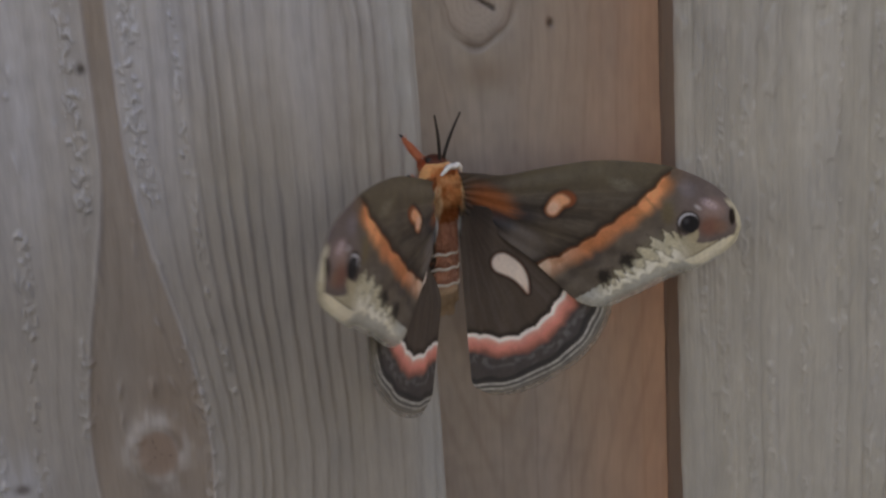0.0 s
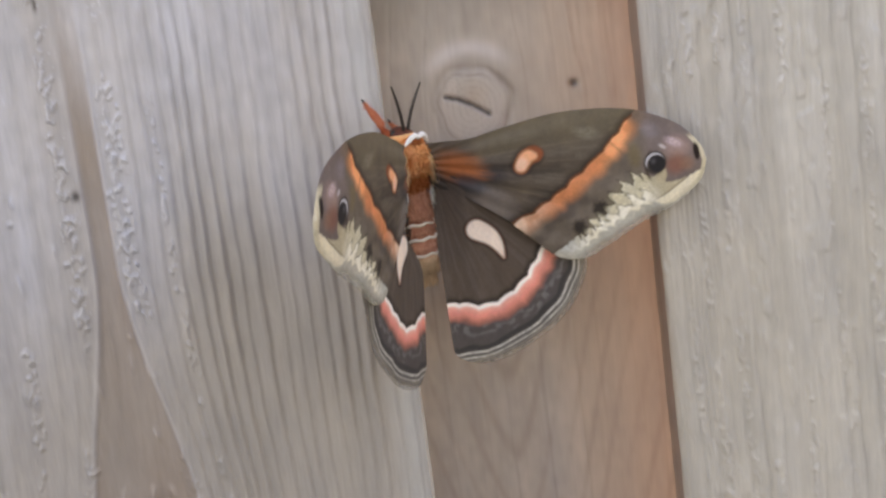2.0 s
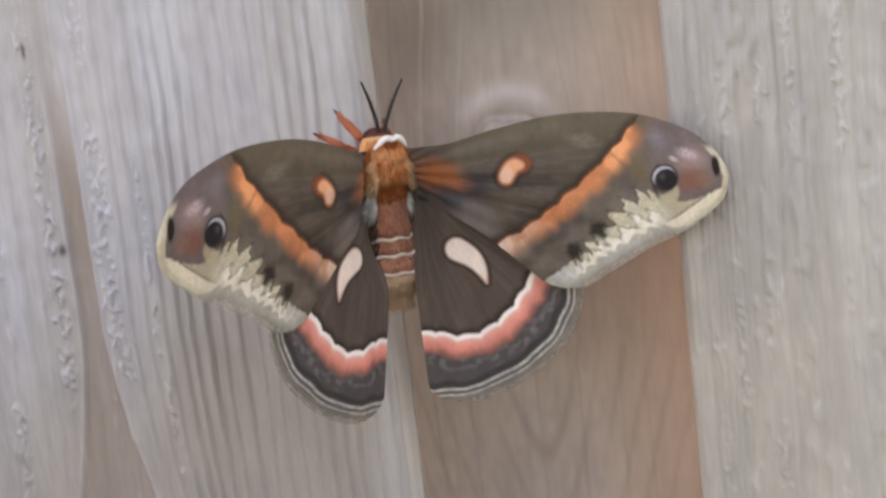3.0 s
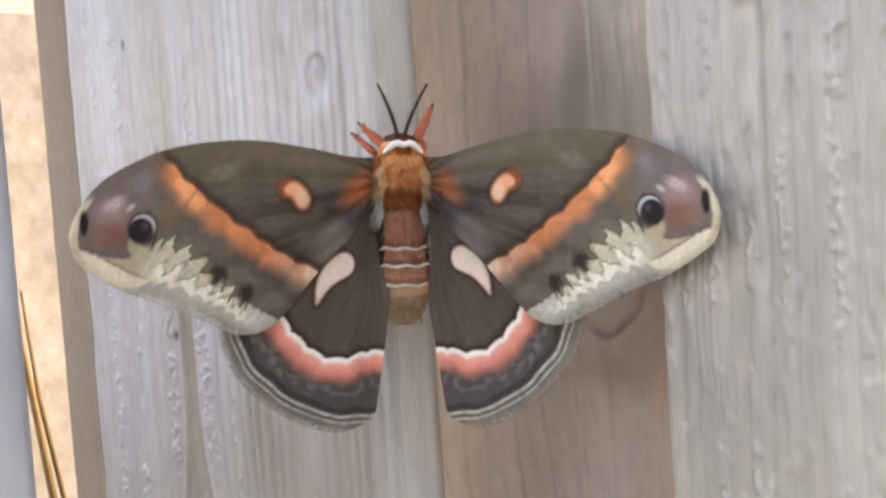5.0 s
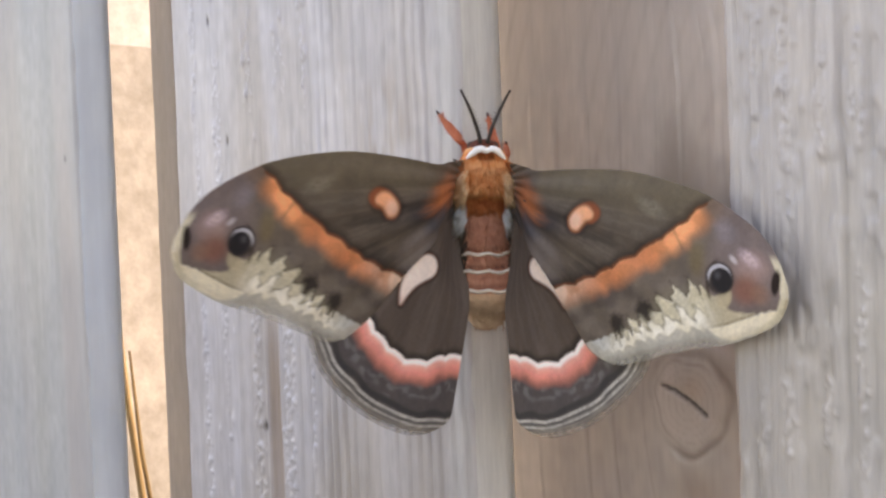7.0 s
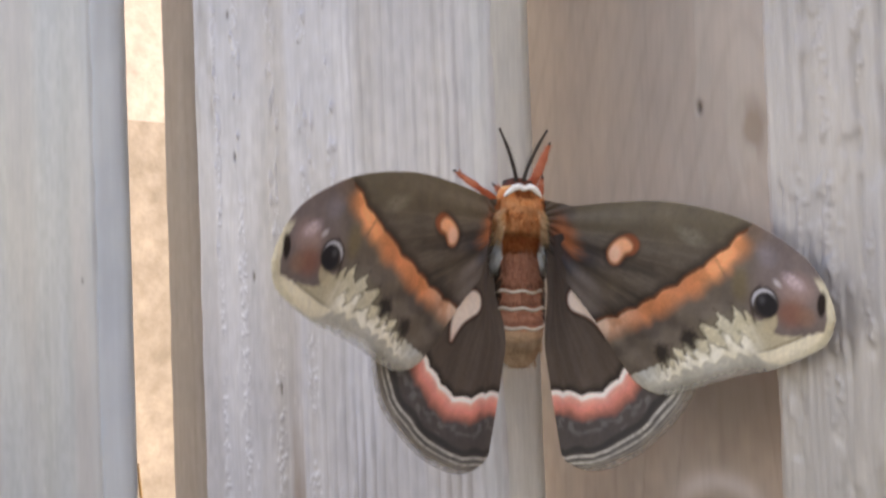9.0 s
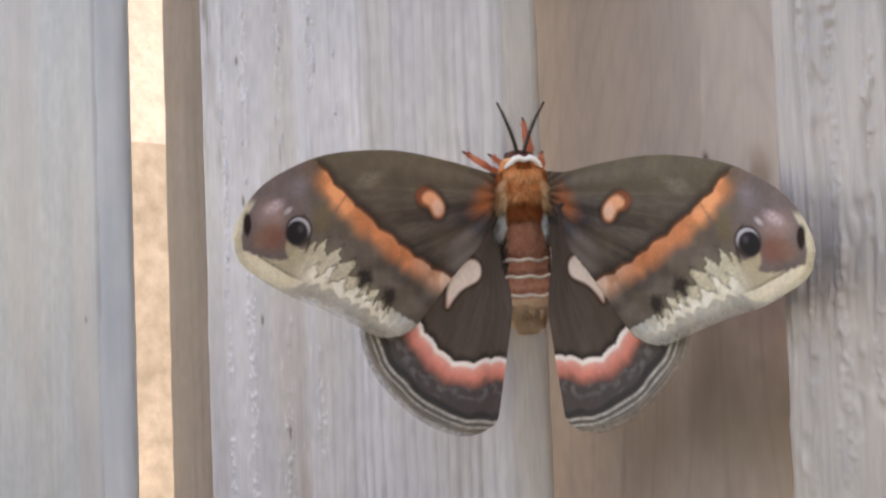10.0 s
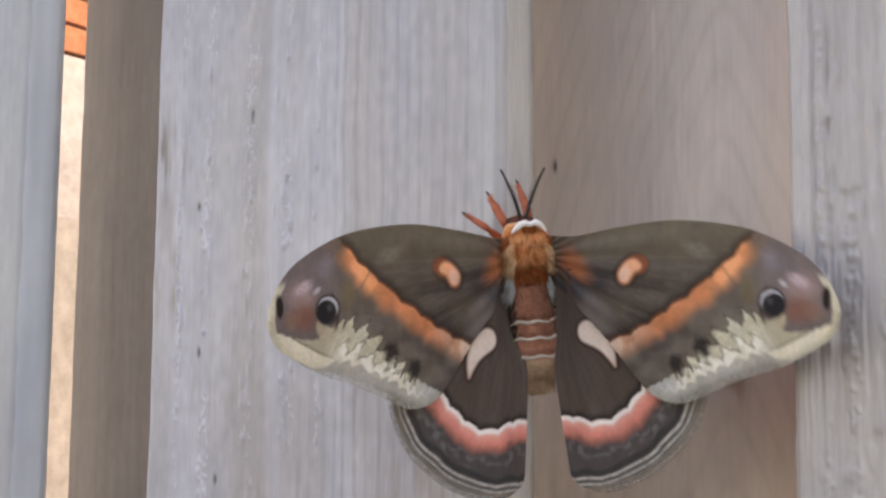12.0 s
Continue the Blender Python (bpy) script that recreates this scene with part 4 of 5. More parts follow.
def fur_on(name, material, parent, zones, seed, length, width, label=""):
    rng = random.Random(seed)
    roots, ways, lengths = [], [], []
    for count, x0, x1, z0, z1, half, spread, fall in zones:
        for _ in range(count):
            x, z = rng.uniform(x0, x1), rng.uniform(z0, z1)
            dep = AX - 0.86 * math.sqrt(max(half * half - x * x, 0.3)) + 0.25
            roots.append((x * MM, dep * MM, z * MM))
            ways.append((spread * x / half + rng.uniform(-0.25, 0.25), -0.45 + rng.uniform(-0.2, 0.2), fall + rng.uniform(-0.3, 0.3)))
            lengths.append(length * rng.uniform(0.6, 1.2) * MM)
    return part(name, strands(roots, ways, lengths, width * MM, seed), material, parent, label)


fur_on("thorax_fur", orange_fur, thorax, [(600, -4.8, 4.8, -4.0, 0.2, 5.3, 0.6, -1.0), (650, -5.8, 5.8, -8.0, -4.0, 6.3, 0.6, -1.0)], 1, 4.4, 0.13)
fur_on("back_fur", blond_fur, thorax, [(700, -4.6, 4.6, -8.6, -2.2, 6.5, 0.5, -1.0)], 7, 3.8, 0.13, "blond hair on the back")
fur_on("hind_fur", rust_fur, thorax, [(600, -4.4, 4.4, -14.0, -9.6, 5.9, 0.4, -1.0)], 8, 3.0, 0.12)
fur_on("neck_fur", rust_fur, thorax, [(160, -1.8, 1.8, -1.6, 0.6, 6.0, 0.3, -1.2)], 9, 3.0, 0.12)
for side in (-1, 1):
    x0, x1 = sorted((side * 3.9, side * 6.6))
    fur_on("shoulder_fur", tan_fur, thorax, [(480, x0, x1, -10.2, -4.5, 6.9, 0.8, -1.2)], 2, 5.2, 0.12, "pale tan hair tuft")
    x0, x1 = sorted((side * 5.0, side * 6.6))
    fur_on("wing_root_fur", rust_fur, thorax, [(420, x0, x1, -10, -2.5, 6.8, 1.6, -1.2)], 3, 4.2, 0.09)
    x0, x1 = sorted((side * 4.4, side * 6.0))
    fur_on("side_fur", pale_fur, thorax, [(300, x0, x1, -17.0, -12.5, 6.2, 0.8, -1.5)], 4, 5.0, 0.13, "bluish white hair tuft")
fur_on("abdomen_fur", red_fur, abdomen, [(700, -4.7, 4.7, -33, -16, 5.75, 0.3, -1.0)], 5, 1.7, 0.09)
for side in (-1, 1):
    x0, x1 = sorted((side * 4.2, side * 5.3))
    fur_on("flank_fur", brown_fur, abdomen, [(320, x0, x1, -32, -15, 5.5, 1.0, -1.4)], 10 + side, 1.8, 0.10, "dark brown hair along the side")
fur_on("tail_fur", grey_fur, abdomen, [(600, -4.7, 4.7, -39.5, -35.2, 5.3, 0.2, -1.0), (400, -3.4, 3.4, -43.0, -39.0, 4.2, 0.1, -1.0)], 6, 1.8, 0.10)

cx = np.linspace(-4.8, 4.8, 31)
bm = tube([(x * MM, (-1.9 - 0.05 * (25 - x * x)) * MM, (-0.1 + 0.62 * math.sin(abs(x) * 0.9) - 0.055 * x * x) * MM) for x in cx],
          [(0.48 + 0.32 * math.sin(min(1.0, abs(x) / 4.6 + 0.08) * math.pi) ** 0.8 if abs(x) < 4.0 else 0.48 - 0.28 * (abs(x) - 4.0)) * MM for x in cx], 12, 5, 0.2)
part("collar", bm, white_fur, moth, "white furry collar")
head = part("head", lathe([(-0.5, 3.0, AX + 0.4), (0.8, 3.9, AX + 0.6), (1.8, 3.5, AX + 0.8), (2.7, 2.2, AX + 1.0), (3.1, 0.6, AX + 1.2)], lambda x, y, z: np.zeros(x.shape + (3,)) + np.array((0.13, 0.035, 0.018)), seed=6), head_skin, moth, "dark red-brown head")
for side in (-1, 1):
    bm = bmesh.new()
    bmesh.ops.create_icosphere(bm, subdivisions=3, radius=1.05 * MM)
    bmesh.ops.translate(bm, vec=(side * 2.9 * MM, 3.6 * MM, 1.4 * MM), verts=bm.verts)
    for f in bm.faces:
        f.smooth = True
    part("eye", bm, dark_horn, head, "dark eye")


def antenna(side):
    """A curved stem with two rows of short comb teeth."""
    stem = [Vector((side * (0.9 + 5.2 * t ** 1.3) * MM, (1.4 - 2.2 * t) * MM, (1.9 + 13.9 * t - 1.0 * t * t) * MM)) for t in np.linspace(0, 1, 18)]
    bm = tube(stem, [(0.55 - 0.27 * t) * MM for t in np.linspace(0, 1, 18)], 8)
    for i in range(2, 17):
        t = i / 17
        way = (stem[i] - stem[i - 1]).normalized()
        for k in (-1, 1):
            out = (Vector((k * 1.0, 0.15, 0.0)) + way * 0.55).normalized()
            l = 1.35 * math.sin(math.pi * min(1, t * 0.9 + 0.12)) * MM
            a, b = stem[i], stem[i] + out * l
            s = way * 0.2 * MM
            d = Vector((0, 0.10 * MM, 0))
            q = [bm.verts.new(p) for p in (a + s, a - s, b, a + s + d, a - s + d, b + d)]
            for f in ((0, 1, 2), (5, 4, 3), (0, 3, 4, 1), (1, 4, 5, 2), (2, 5, 3, 0)):
                bm.faces.new([q[j] for j in f])
    return bm


for side in (-1, 1):
    part("antenna", antenna(side), dark_horn, moth, "short dark comb-like antenna")


def leg(side, foot, seed, thick=1.0):
    """A furry leg from its joint at the origin to its foot, with thigh, shin and toe."""
    fx, fy, fz = foot
    knee = (side * abs(fx) * 0.55, fy * 0.25 - 1.2, fz * 0.48)
    pts = [(0, 0, 0), tuple(0.55 * k for k in knee), knee, ((knee[0] + fx) * 0.5, (knee[1] + fy) * 0.5, (knee[2] + fz) * 0.5), (fx * 0.9, fy * 0.92, fz * 0.9), foot]
    pts = [Vector(p) * MM for p in pts]
    r = [1.1, 1.15, 1.0, 0.85, 0.40, 0.22]
    bm = tube([tuple(p) for p in pts], [thick * k * MM for k in r], 10, seed, 0.12)
    rng = random.Random(seed)
    for _ in range(420):
        k = rng.uniform(0.1, 3.9)
        i = int(k)
        p = pts[i].lerp(pts[i + 1], k - i)
        way = (pts[i + 1] - pts[i]).normalized()
        out = (Vector((rng.uniform(-1, 1), rng.uniform(-1, 1), rng.uniform(-1, 1))) + way * 1.5).normalized()
        l = rng.uniform(1.0, 2.4) * MM * thick
        s = out.cross(way).normalized() * 0.12 * MM
        d = s.cross(out).normalized() * 0.12 * MM
        a, b, c = bm.verts.new(p + s), bm.verts.new(p - s), bm.verts.new(p + d)
        e = bm.verts.new(p + out * l)
        for f in ((a, b, e), (b, c, e), (c, a, e)):
            bm.faces.new(f)
    return bm


LEGS = []
for side, joint, foot, name in (
        (-1, (-3.2, 6.0, 0.0), (-0.8, 0.6, 15.0), "foreleg"), (1, (3.2, 6.0, 0.0), (0.8, 0.6, 15.0), "foreleg"),
        (-1, (-4.2, 8.0, -3.0), (-0.8, 0.5, 12.0), "middle_leg"), (1, (5.2, 8.5, -4.0), (3.2, 8.5, 7.0), "middle_leg"),
        (-1, (-4.6, 9.0, -11.0), (-5.5, 4.0, -12.0), "hind_leg"), (1, (4.6, 9.0, -11.0), (-1.5, 7.0, -12.0), "hind_leg")):
    ob = part(name, leg(side, foot, len(LEGS) + 5, 1.25 if name == "foreleg" else 1.0), leg_skin, moth, "orange-red furry leg")
    ob.location = Vector(joint) * MM
    toe = Vector(foot) * MM
    part("claw", tube([tuple(toe * 0.93), tuple(toe * 1.0), tuple(toe * 1.06 + Vector((0, 0.0006, 0.0001)))], [0.00042, 0.0004, 0.00012], 8), dark_horn, ob, "dark claw")
    LEGS.append((ob, Vector(joint) * MM))

wings = {}
for side, word in ((-1, "left"), (1, "right")):
    for kind, make in (("forewing", forewing), ("hindwing", hindwing)):
        ob = part(kind, make(side), wing_scales, moth,
                  "dark brown forewing with orange band, cream margin and eyespot" if kind == "forewing" else "dark hindwing with pink and white band and pale crescent")
        md = ob.modifiers.new("thickness", "SOLIDIFY")
        md.thickness, md.offset = 0.0003, 0.0
        wings[word, kind] = ob


# ---- what moves ----
def wing_pose(side, lift, sweep, twist, low):
    hinge = Vector((side * HINGE[0], HINGE[1] + (0.0025 if low else 0), HINGE[2] - (0.006 if low else 0)))
    return Matrix.Translation(hinge) @ Matrix.Rotation(-side * radians(lift), 4, "Z") @ Matrix.Rotation(-side * radians(sweep), 4, "Y") @ Matrix.Rotation(radians(twist), 4, "X")


def body_pose(x, y, z, turn, roll):
    return Matrix.Translation((x, y, z)) @ Matrix.Rotation(radians(turn), 4, "Z") @ Matrix.Rotation(radians(roll), 4, "Y") @ Matrix.Rotation(radians(2.38), 4, "X")


def motions():
    MOTH = [
        (0, 0.0056, -0.0057, -0.0090, 45.9, 2.5),
        (0.5, 0.0067, -0.0057, 0.0015, 45.5, -1.2),
        (1, 0.0071, -0.0057, 0.0103, 47.1, -1.6),
        (1.5, 0.0070, -0.0057, 0.0209, 44.3, 3.4),
        (2, 0.0075, -0.0057, 0.0304, 49.2, -2.0),
        (2.5, 0.0077, -0.0057, 0.0393, 46.1, 2.9),
        (3, 0.0067, -0.0057, 0.0460, 47.9, 0.9),
        (3.2, 0.0087, -0.0057, 0.0497, 50.7, 3.4),
        (4.8, 0.0135, -0.0057, 0.0756, 53.2, 1.9),
        (5, 0.0129, -0.0057, 0.0759, 50.6, 3.7),
        (5.5, 0.0143, -0.0057, 0.0834, 51.7, 2.6),
        (6, 0.0124, -0.0057, 0.0940, 49.4, -0.3),
        (6.5, 0.0144, -0.0057, 0.1004, 55.1, 1.3),
        (7, 0.0142, -0.0057, 0.1045, 51.7, 2.0),
        (7.2, 0.0171, -0.0057, 0.1066, 57.7, 2.6),
        (8.8, 0.0138, -0.0057, 0.1352, 57.9, 4.0),
        (9, 0.0144, -0.0057, 0.1348, 56.1, 3.1),
        (9.5, 0.0111, -0.0057, 0.1488, 49.5, 0.6),
        (10, 0.0112, -0.0057, 0.1561, 51.6, -0.2),
        (10.5, 0.0136, -0.0057, 0.1633, 54.9, 2.5),
        (11, 0.0129, -0.0057, 0.1756, 53.0, 1.0),
        (11.5, 0.0152, -0.0057, 0.1831, 56.2, 1.5),
        (12, 0.0101, -0.0057, 0.1894, 50.7, -5.4),
    ]
    FORE_LEFT = [
        (0, 15.1, 1.6, -0.5), (0.1, 8.4, 2.9, -0.1), (0.2, 9.4, 3.4, 0.2), (0.3, 5.1, 4.8, 0.6), (0.4, 20.1, -0.2, 0.9), (0.5, 13.7, 4.4, 1.3), (0.6, 6.8, 3.0, 1.3), (0.7, 9.7, 3.9, 1.3), (0.8, 16.2, 8.0, 1.2), (0.9, 15.0, 9.5, 1.2), (1, 19.3, 6.5, 1.2), (1.1, 26.2, 2.1, 2.4), (1.2, 24.5, 2.6, 3.5), (1.3, 24.6, 2.9, 4.7), (1.4, 18.6, 5.8, 5.9), (1.5, 14.6, 6.3, 7.0), (1.6, 13.3, 3.8, 6.3), (1.7, 21.5, 2.9, 5.7), (1.8, 21.2, 3.7, 5.0), (1.9, 23.1, 7.7, 4.3), (2, 25.7, 6.0, 3.7), (2.1, 21.6, 6.6, 4.2), (2.2, 6.9, -0.2, 4.7), (2.3, 5.0, 0.8, 5.3), (2.4, 8.2, 0.3, 5.8), (2.5, 18.9, 4.7, 6.4), (2.6, 9.4, 5.2, 6.3), (2.7, 2.7, 4.3, 6.3), (2.8, 13.5, 1.4, 6.2), (2.9, 23.0, 1.4, 6.2), (3, 23.9, 2.4, 6.1), (3.1, 19.8, -1.3, 5.2), (3.2, 25.3, 5.9, 4.3), (3.4, 30.6, 4.6, 3.6), (3.6, 21.4, 4.6, 3.0), (3.8, 32.7, 7.9, 2.4), (4, 29.5, 4.4, 1.7), (4.2, 26.3, 4.4, 1.1), (4.4, 37.5, 7.7, 0.5), (4.6, 28.3, 4.1, -0.2), (4.8, 33.6, 5.3, -0.8), (4.9, 29.7, 1.2, 0.3), (5, 27.1, -1.9, 1.4), (5.1, 17.9, -5.7, 2.6), (5.2, 13.3, -3.8, 3.7), (5.3, 11.2, -6.6, 4.9), (5.4, 19.2, -2.6, 6.0), (5.5, 32.3, -2.1, 7.1), (5.6, 39.1, -1.3, 4.0), (5.7, 38.7, -0.3, 0.9), (5.8, 41.2, 2.6, -2.2), (5.9, 37.3, 2.2, -5.3), (6, 24.3, 1.9, -8.4), (6.1, 18.6, 0.8, -6.0), (6.2, 17.1, -0.5, -3.7), (6.3, 18.4, -0.2, -1.4), (6.4, 28.4, -0.7, 0.9), (6.5, 35.3, -0.7, 3.2), (6.6, 31.1, -2.8, 4.4), (6.7, 27.7, -4.9, 5.5), (6.8, 19.2, -8.0, 6.6), (6.9, 18.8, -6.4, 7.7), (7, 32.3, -3.8, 8.9), (7.1, 37.9, -6.4, 7.1), (7.2, 41.6, -5.1, 5.4), (7.4, 46.0, -4.6, 5.3), (7.6, 35.9, -3.0, 5.3), (7.8, 46.3, 2.1, 5.2), (8, 42.3, 0.2, 5.2), (8.2, 38.2, 1.9, 5.1), (8.4, 48.6, 6.9, 5.1), (8.6, 38.6, 5.1, 5.0), (8.8, 43.0, 7.9, 5.0), (8.9, 43.7, 3.2, 4.5), (9, 40.5, -1.3, 4.1), (9.1, 40.6, -3.4, 3.4), (9.2, 18.3, -2.6, 2.7), (9.3, 16.7, -1.0, 2.0), (9.4, 22.9, -0.7, 1.4), (9.5, 30.0, 1.8, 0.7), (9.6, 32.7, 4.1, 1.0), (9.7, 35.2, -2.1, 1.3), (9.8, 30.6, -3.9, 1.6), (9.9, 35.8, -6.4, 1.9), (10, 30.6, -1.3, 2.2), (10.1, 33.2, -1.3, 2.1), (10.2, 32.2, 6.2, 2.1), (10.3, 30.5, 4.7, 2.1), (10.4, 32.4, 2.7, 2.1), (10.5, 35.4, 1.7, 2.1), (10.7, 33.9, 3.6, 1.7), (10.8, 25.1, 0.7, 1.6), (10.9, 28.8, 1.3, 1.4), (11, 30.7, 1.6, 1.2), (11.1, 27.4, 0.3, 1.8), (11.3, 30.3, -1.8, 2.8), (11.5, 41.5, 2.0, 3.9), (11.6, 32.8, -2.5, 3.4), (11.7, 41.0, -2.9, 2.8), (11.9, 23.8, -3.0, 1.7), (12, 25.5, -2.2, 1.1)]
    FORE_RIGHT = [
        (0, 57.0, -0.1, 3.7), (0.1, 57.6, 0.0, 3.8), (0.2, 56.4, 2.3, 3.8), (0.3, 51.5, 4.0, 3.8), (0.4, 46.3, 2.9, 3.8), (0.5, 44.0, 2.1, 3.8), (0.6, 47.8, 2.8, 3.6), (0.7, 49.7, 0.3, 3.4), (0.8, 49.4, 1.1, 3.2), (0.9, 45.2, 2.9, 3.0), (1, 45.6, 2.6, 2.8), (1.1, 48.7, -2.3, 2.6), (1.2, 47.7, -1.6, 2.5), (1.3, 49.0, 1.2, 2.4), (1.4, 48.1, 3.2, 2.2), (1.5, 46.3, 1.2, 2.1), (1.6, 47.3, -1.4, 1.9), (1.7, 49.4, -1.9, 1.8), (1.8, 50.7, 2.7, 1.6), (1.9, 51.4, 2.5, 1.5), (2, 47.9, 0.0, 1.3), (2.1, 44.0, 1.4, 1.4), (2.2, 48.2, -2.2, 1.4), (2.3, 50.5, -3.0, 1.5), (2.4, 48.8, -2.6, 1.5), (2.5, 47.2, 0.9, 1.6), (2.6, 46.7, 4.6, 1.5), (2.7, 45.5, 3.5, 1.4), (2.8, 45.5, 1.2, 1.4), (2.9, 46.5, 0.3, 1.3), (3, 46.3, 1.5, 1.2), (3.1, 48.2, -2.1, 2.2), (3.2, 48.8, 1.5, 3.1), (3.4, 51.6, -0.7, 2.4), (3.6, 45.8, 0.6, 1.8), (3.8, 52.2, 3.4, 1.1), (4, 50.0, 1.2, 0.5), (4.2, 47.8, -1.4, -0.2), (4.4, 54.2, 1.3, -0.9), (4.6, 48.4, 2.9, -1.5), (4.8, 51.2, 0.6, -2.2), (4.9, 45.3, 1.3, -1.0), (5, 48.0, 1.6, 0.2), (5.1, 54.0, 2.4, 0.8), (5.2, 61.6, -0.0, 1.4), (5.3, 66.4, -7.6, 2.0), (5.4, 61.4, -7.6, 2.6), (5.5, 49.5, -8.2, 3.2), (5.6, 42.9, -12.0, 2.3), (5.7, 40.9, -13.5, 1.4), (5.8, 42.8, -13.1, 0.5), (5.9, 45.3, -12.9, -0.4), (6, 49.5, -3.0, -1.3), (6.1, 58.1, -4.3, -1.3), (6.2, 58.9, -2.3, -1.3), (6.3, 60.7, -0.2, -1.3), (6.4, 54.9, -1.7, -1.3), (6.5, 53.6, -1.8, -1.3), (6.6, 51.3, -3.8, -0.6), (6.7, 52.7, -9.2, 0.1), (6.8, 61.8, -12.1, 0.8), (6.9, 59.7, -8.6, 1.5), (7, 49.8, -10.2, 2.2), (7.1, 51.2, -11.6, 1.7), (7.2, 57.4, -10.9, 1.2), (7.4, 59.8, -12.3, 1.4), (7.6, 53.5, -10.2, 1.7), (7.8, 59.5, -6.5, 1.9), (8, 56.9, -7.9, 2.2), (8.2, 54.2, -9.6, 2.4), (8.4, 60.2, -6.1, 2.6), (8.6, 53.9, -3.7, 2.9), (8.8, 56.3, -5.1, 3.1), (8.9, 52.7, -6.4, 4.2), (9, 54.9, -8.0, 5.4), (9.1, 52.3, -13.0, 4.4), (9.2, 50.1, -13.9, 3.5), (9.3, 50.9, -10.4, 2.6), (9.4, 60.7, -7.4, 1.7), (9.5, 61.2, -3.4, 0.8), (9.6, 53.6, -3.7, 1.0), (9.7, 46.1, -6.4, 1.2), (9.8, 47.7, -8.2, 1.5), (9.9, 47.4, -9.1, 1.7), (10, 56.8, -6.2, 1.9), (10.1, 56.7, -6.3, 1.5), (10.2, 52.0, -4.3, 1.2), (10.3, 53.6, -3.9, 0.8), (10.4, 56.3, -7.3, 0.4), (10.5, 55.2, -7.9, 0.0), (10.7, 53.8, -4.1, 0.7), (10.8, 57.0, -2.3, 1.0), (10.9, 50.3, -2.0, 1.3), (11, 53.7, -5.1, 1.7), (11.1, 52.6, -9.5, 1.6), (11.3, 53.4, -13.3, 1.4), (11.5, 59.7, -13.2, 1.1), (11.6, 54.6, -14.8, 0.8), (11.7, 52.2, -16.1, 0.5), (11.9, 49.9, -13.2, -0.1), (12, 58.0, -7.1, -0.4)]
    HIND_LEFT = [
        (0, 13.1, 1.0), (0.1, 6.4, 1.5), (0.2, 7.4, 1.8), (0.3, 3.1, 2.3), (0.4, 18.1, 0.9), (0.5, 11.7, 2.4), (0.6, 4.8, 1.6), (0.7, 7.7, 1.4), (0.8, 14.2, 2.2), (0.9, 13.0, 2.2), (1, 17.3, 0.9), (1.1, 24.2, 0.1), (1.2, 22.5, 0.8), (1.3, 22.6, 1.5), (1.4, 16.6, 2.9), (1.5, 12.6, 3.6), (1.6, 11.3, 2.1), (1.7, 19.5, 1.1), (1.8, 19.2, 0.6), (1.9, 21.1, 1.0), (2, 23.7, -0.2), (2.1, 19.6, 0.5), (2.2, 4.9, -1.0), (2.3, 3.0, -0.2), (2.4, 6.2, 0.2), (2.5, 16.9, 2.0), (2.6, 7.4, 2.1), (2.7, 0.7, 1.8), (2.8, 11.5, 0.8), (2.9, 21.0, 0.8), (3, 21.9, 1.0), (3.1, 17.8, -0.1), (3.2, 23.3, 2.0), (3.4, 28.6, 2.0), (3.6, 19.4, 1.9), (3.8, 30.7, 1.9), (4, 27.5, 1.9), (4.2, 24.3, 1.8), (4.4, 35.5, 1.8), (4.6, 26.3, 1.8), (4.8, 31.6, 1.7), (4.9, 27.7, 0.1), (5, 25.1, -1.3), (5.1, 15.9, -1.9), (5.2, 11.3, -0.7), (5.3, 9.2, -1.0), (5.4, 17.2, 0.7), (5.5, 30.3, 1.4), (5.6, 37.1, 1.2), (5.7, 36.7, 1.1), (5.8, 39.2, 1.6), (5.9, 35.3, 1.1), (6, 22.3, 0.6), (6.1, 16.6, 0.6), (6.2, 15.1, 0.5), (6.3, 16.4, 0.9), (6.4, 26.4, 1.1), (6.5, 33.3, 1.4), (6.6, 29.1, 0.9), (6.7, 25.7, 0.5), (6.8, 17.2, -0.2), (6.9, 16.8, 0.5), (7, 30.3, 1.5), (7.1, 35.9, 0.2), (7.2, 39.6, 0.0), (7.4, 44.0, 0.7), (7.6, 33.9, 1.3), (7.8, 44.3, 2.0), (8, 40.3, 2.6), (8.2, 36.2, 3.3), (8.4, 46.6, 3.9), (8.6, 36.6, 4.6), (8.8, 41.0, 5.3), (8.9, 41.2, 3.0), (9, 36.9, 0.8), (9.1, 38.1, -0.7), (9.2, 16.3, -1.4), (9.3, 14.7, -1.8), (9.4, 20.9, -2.6), (9.5, 28.0, -2.7), (9.6, 30.7, -1.0), (9.7, 33.2, -1.7), (9.8, 28.6, -1.2), (9.9, 33.8, -0.8), (10, 28.6, 1.8), (10.1, 31.2, 1.5), (10.2, 30.2, 3.5), (10.3, 28.5, 2.8), (10.4, 30.4, 1.9), (10.5, 33.4, 1.3), (10.7, 31.9, 1.1), (10.8, 23.1, -0.1), (10.9, 26.8, -0.3), (11, 28.7, -0.6), (11.1, 25.4, -0.9), (11.3, 28.3, -1.4), (11.5, 39.5, -0.1), (11.6, 30.8, -1.6), (11.7, 39.0, -1.9), (11.9, 21.8, -2.2), (12, 23.5, -2.1)]
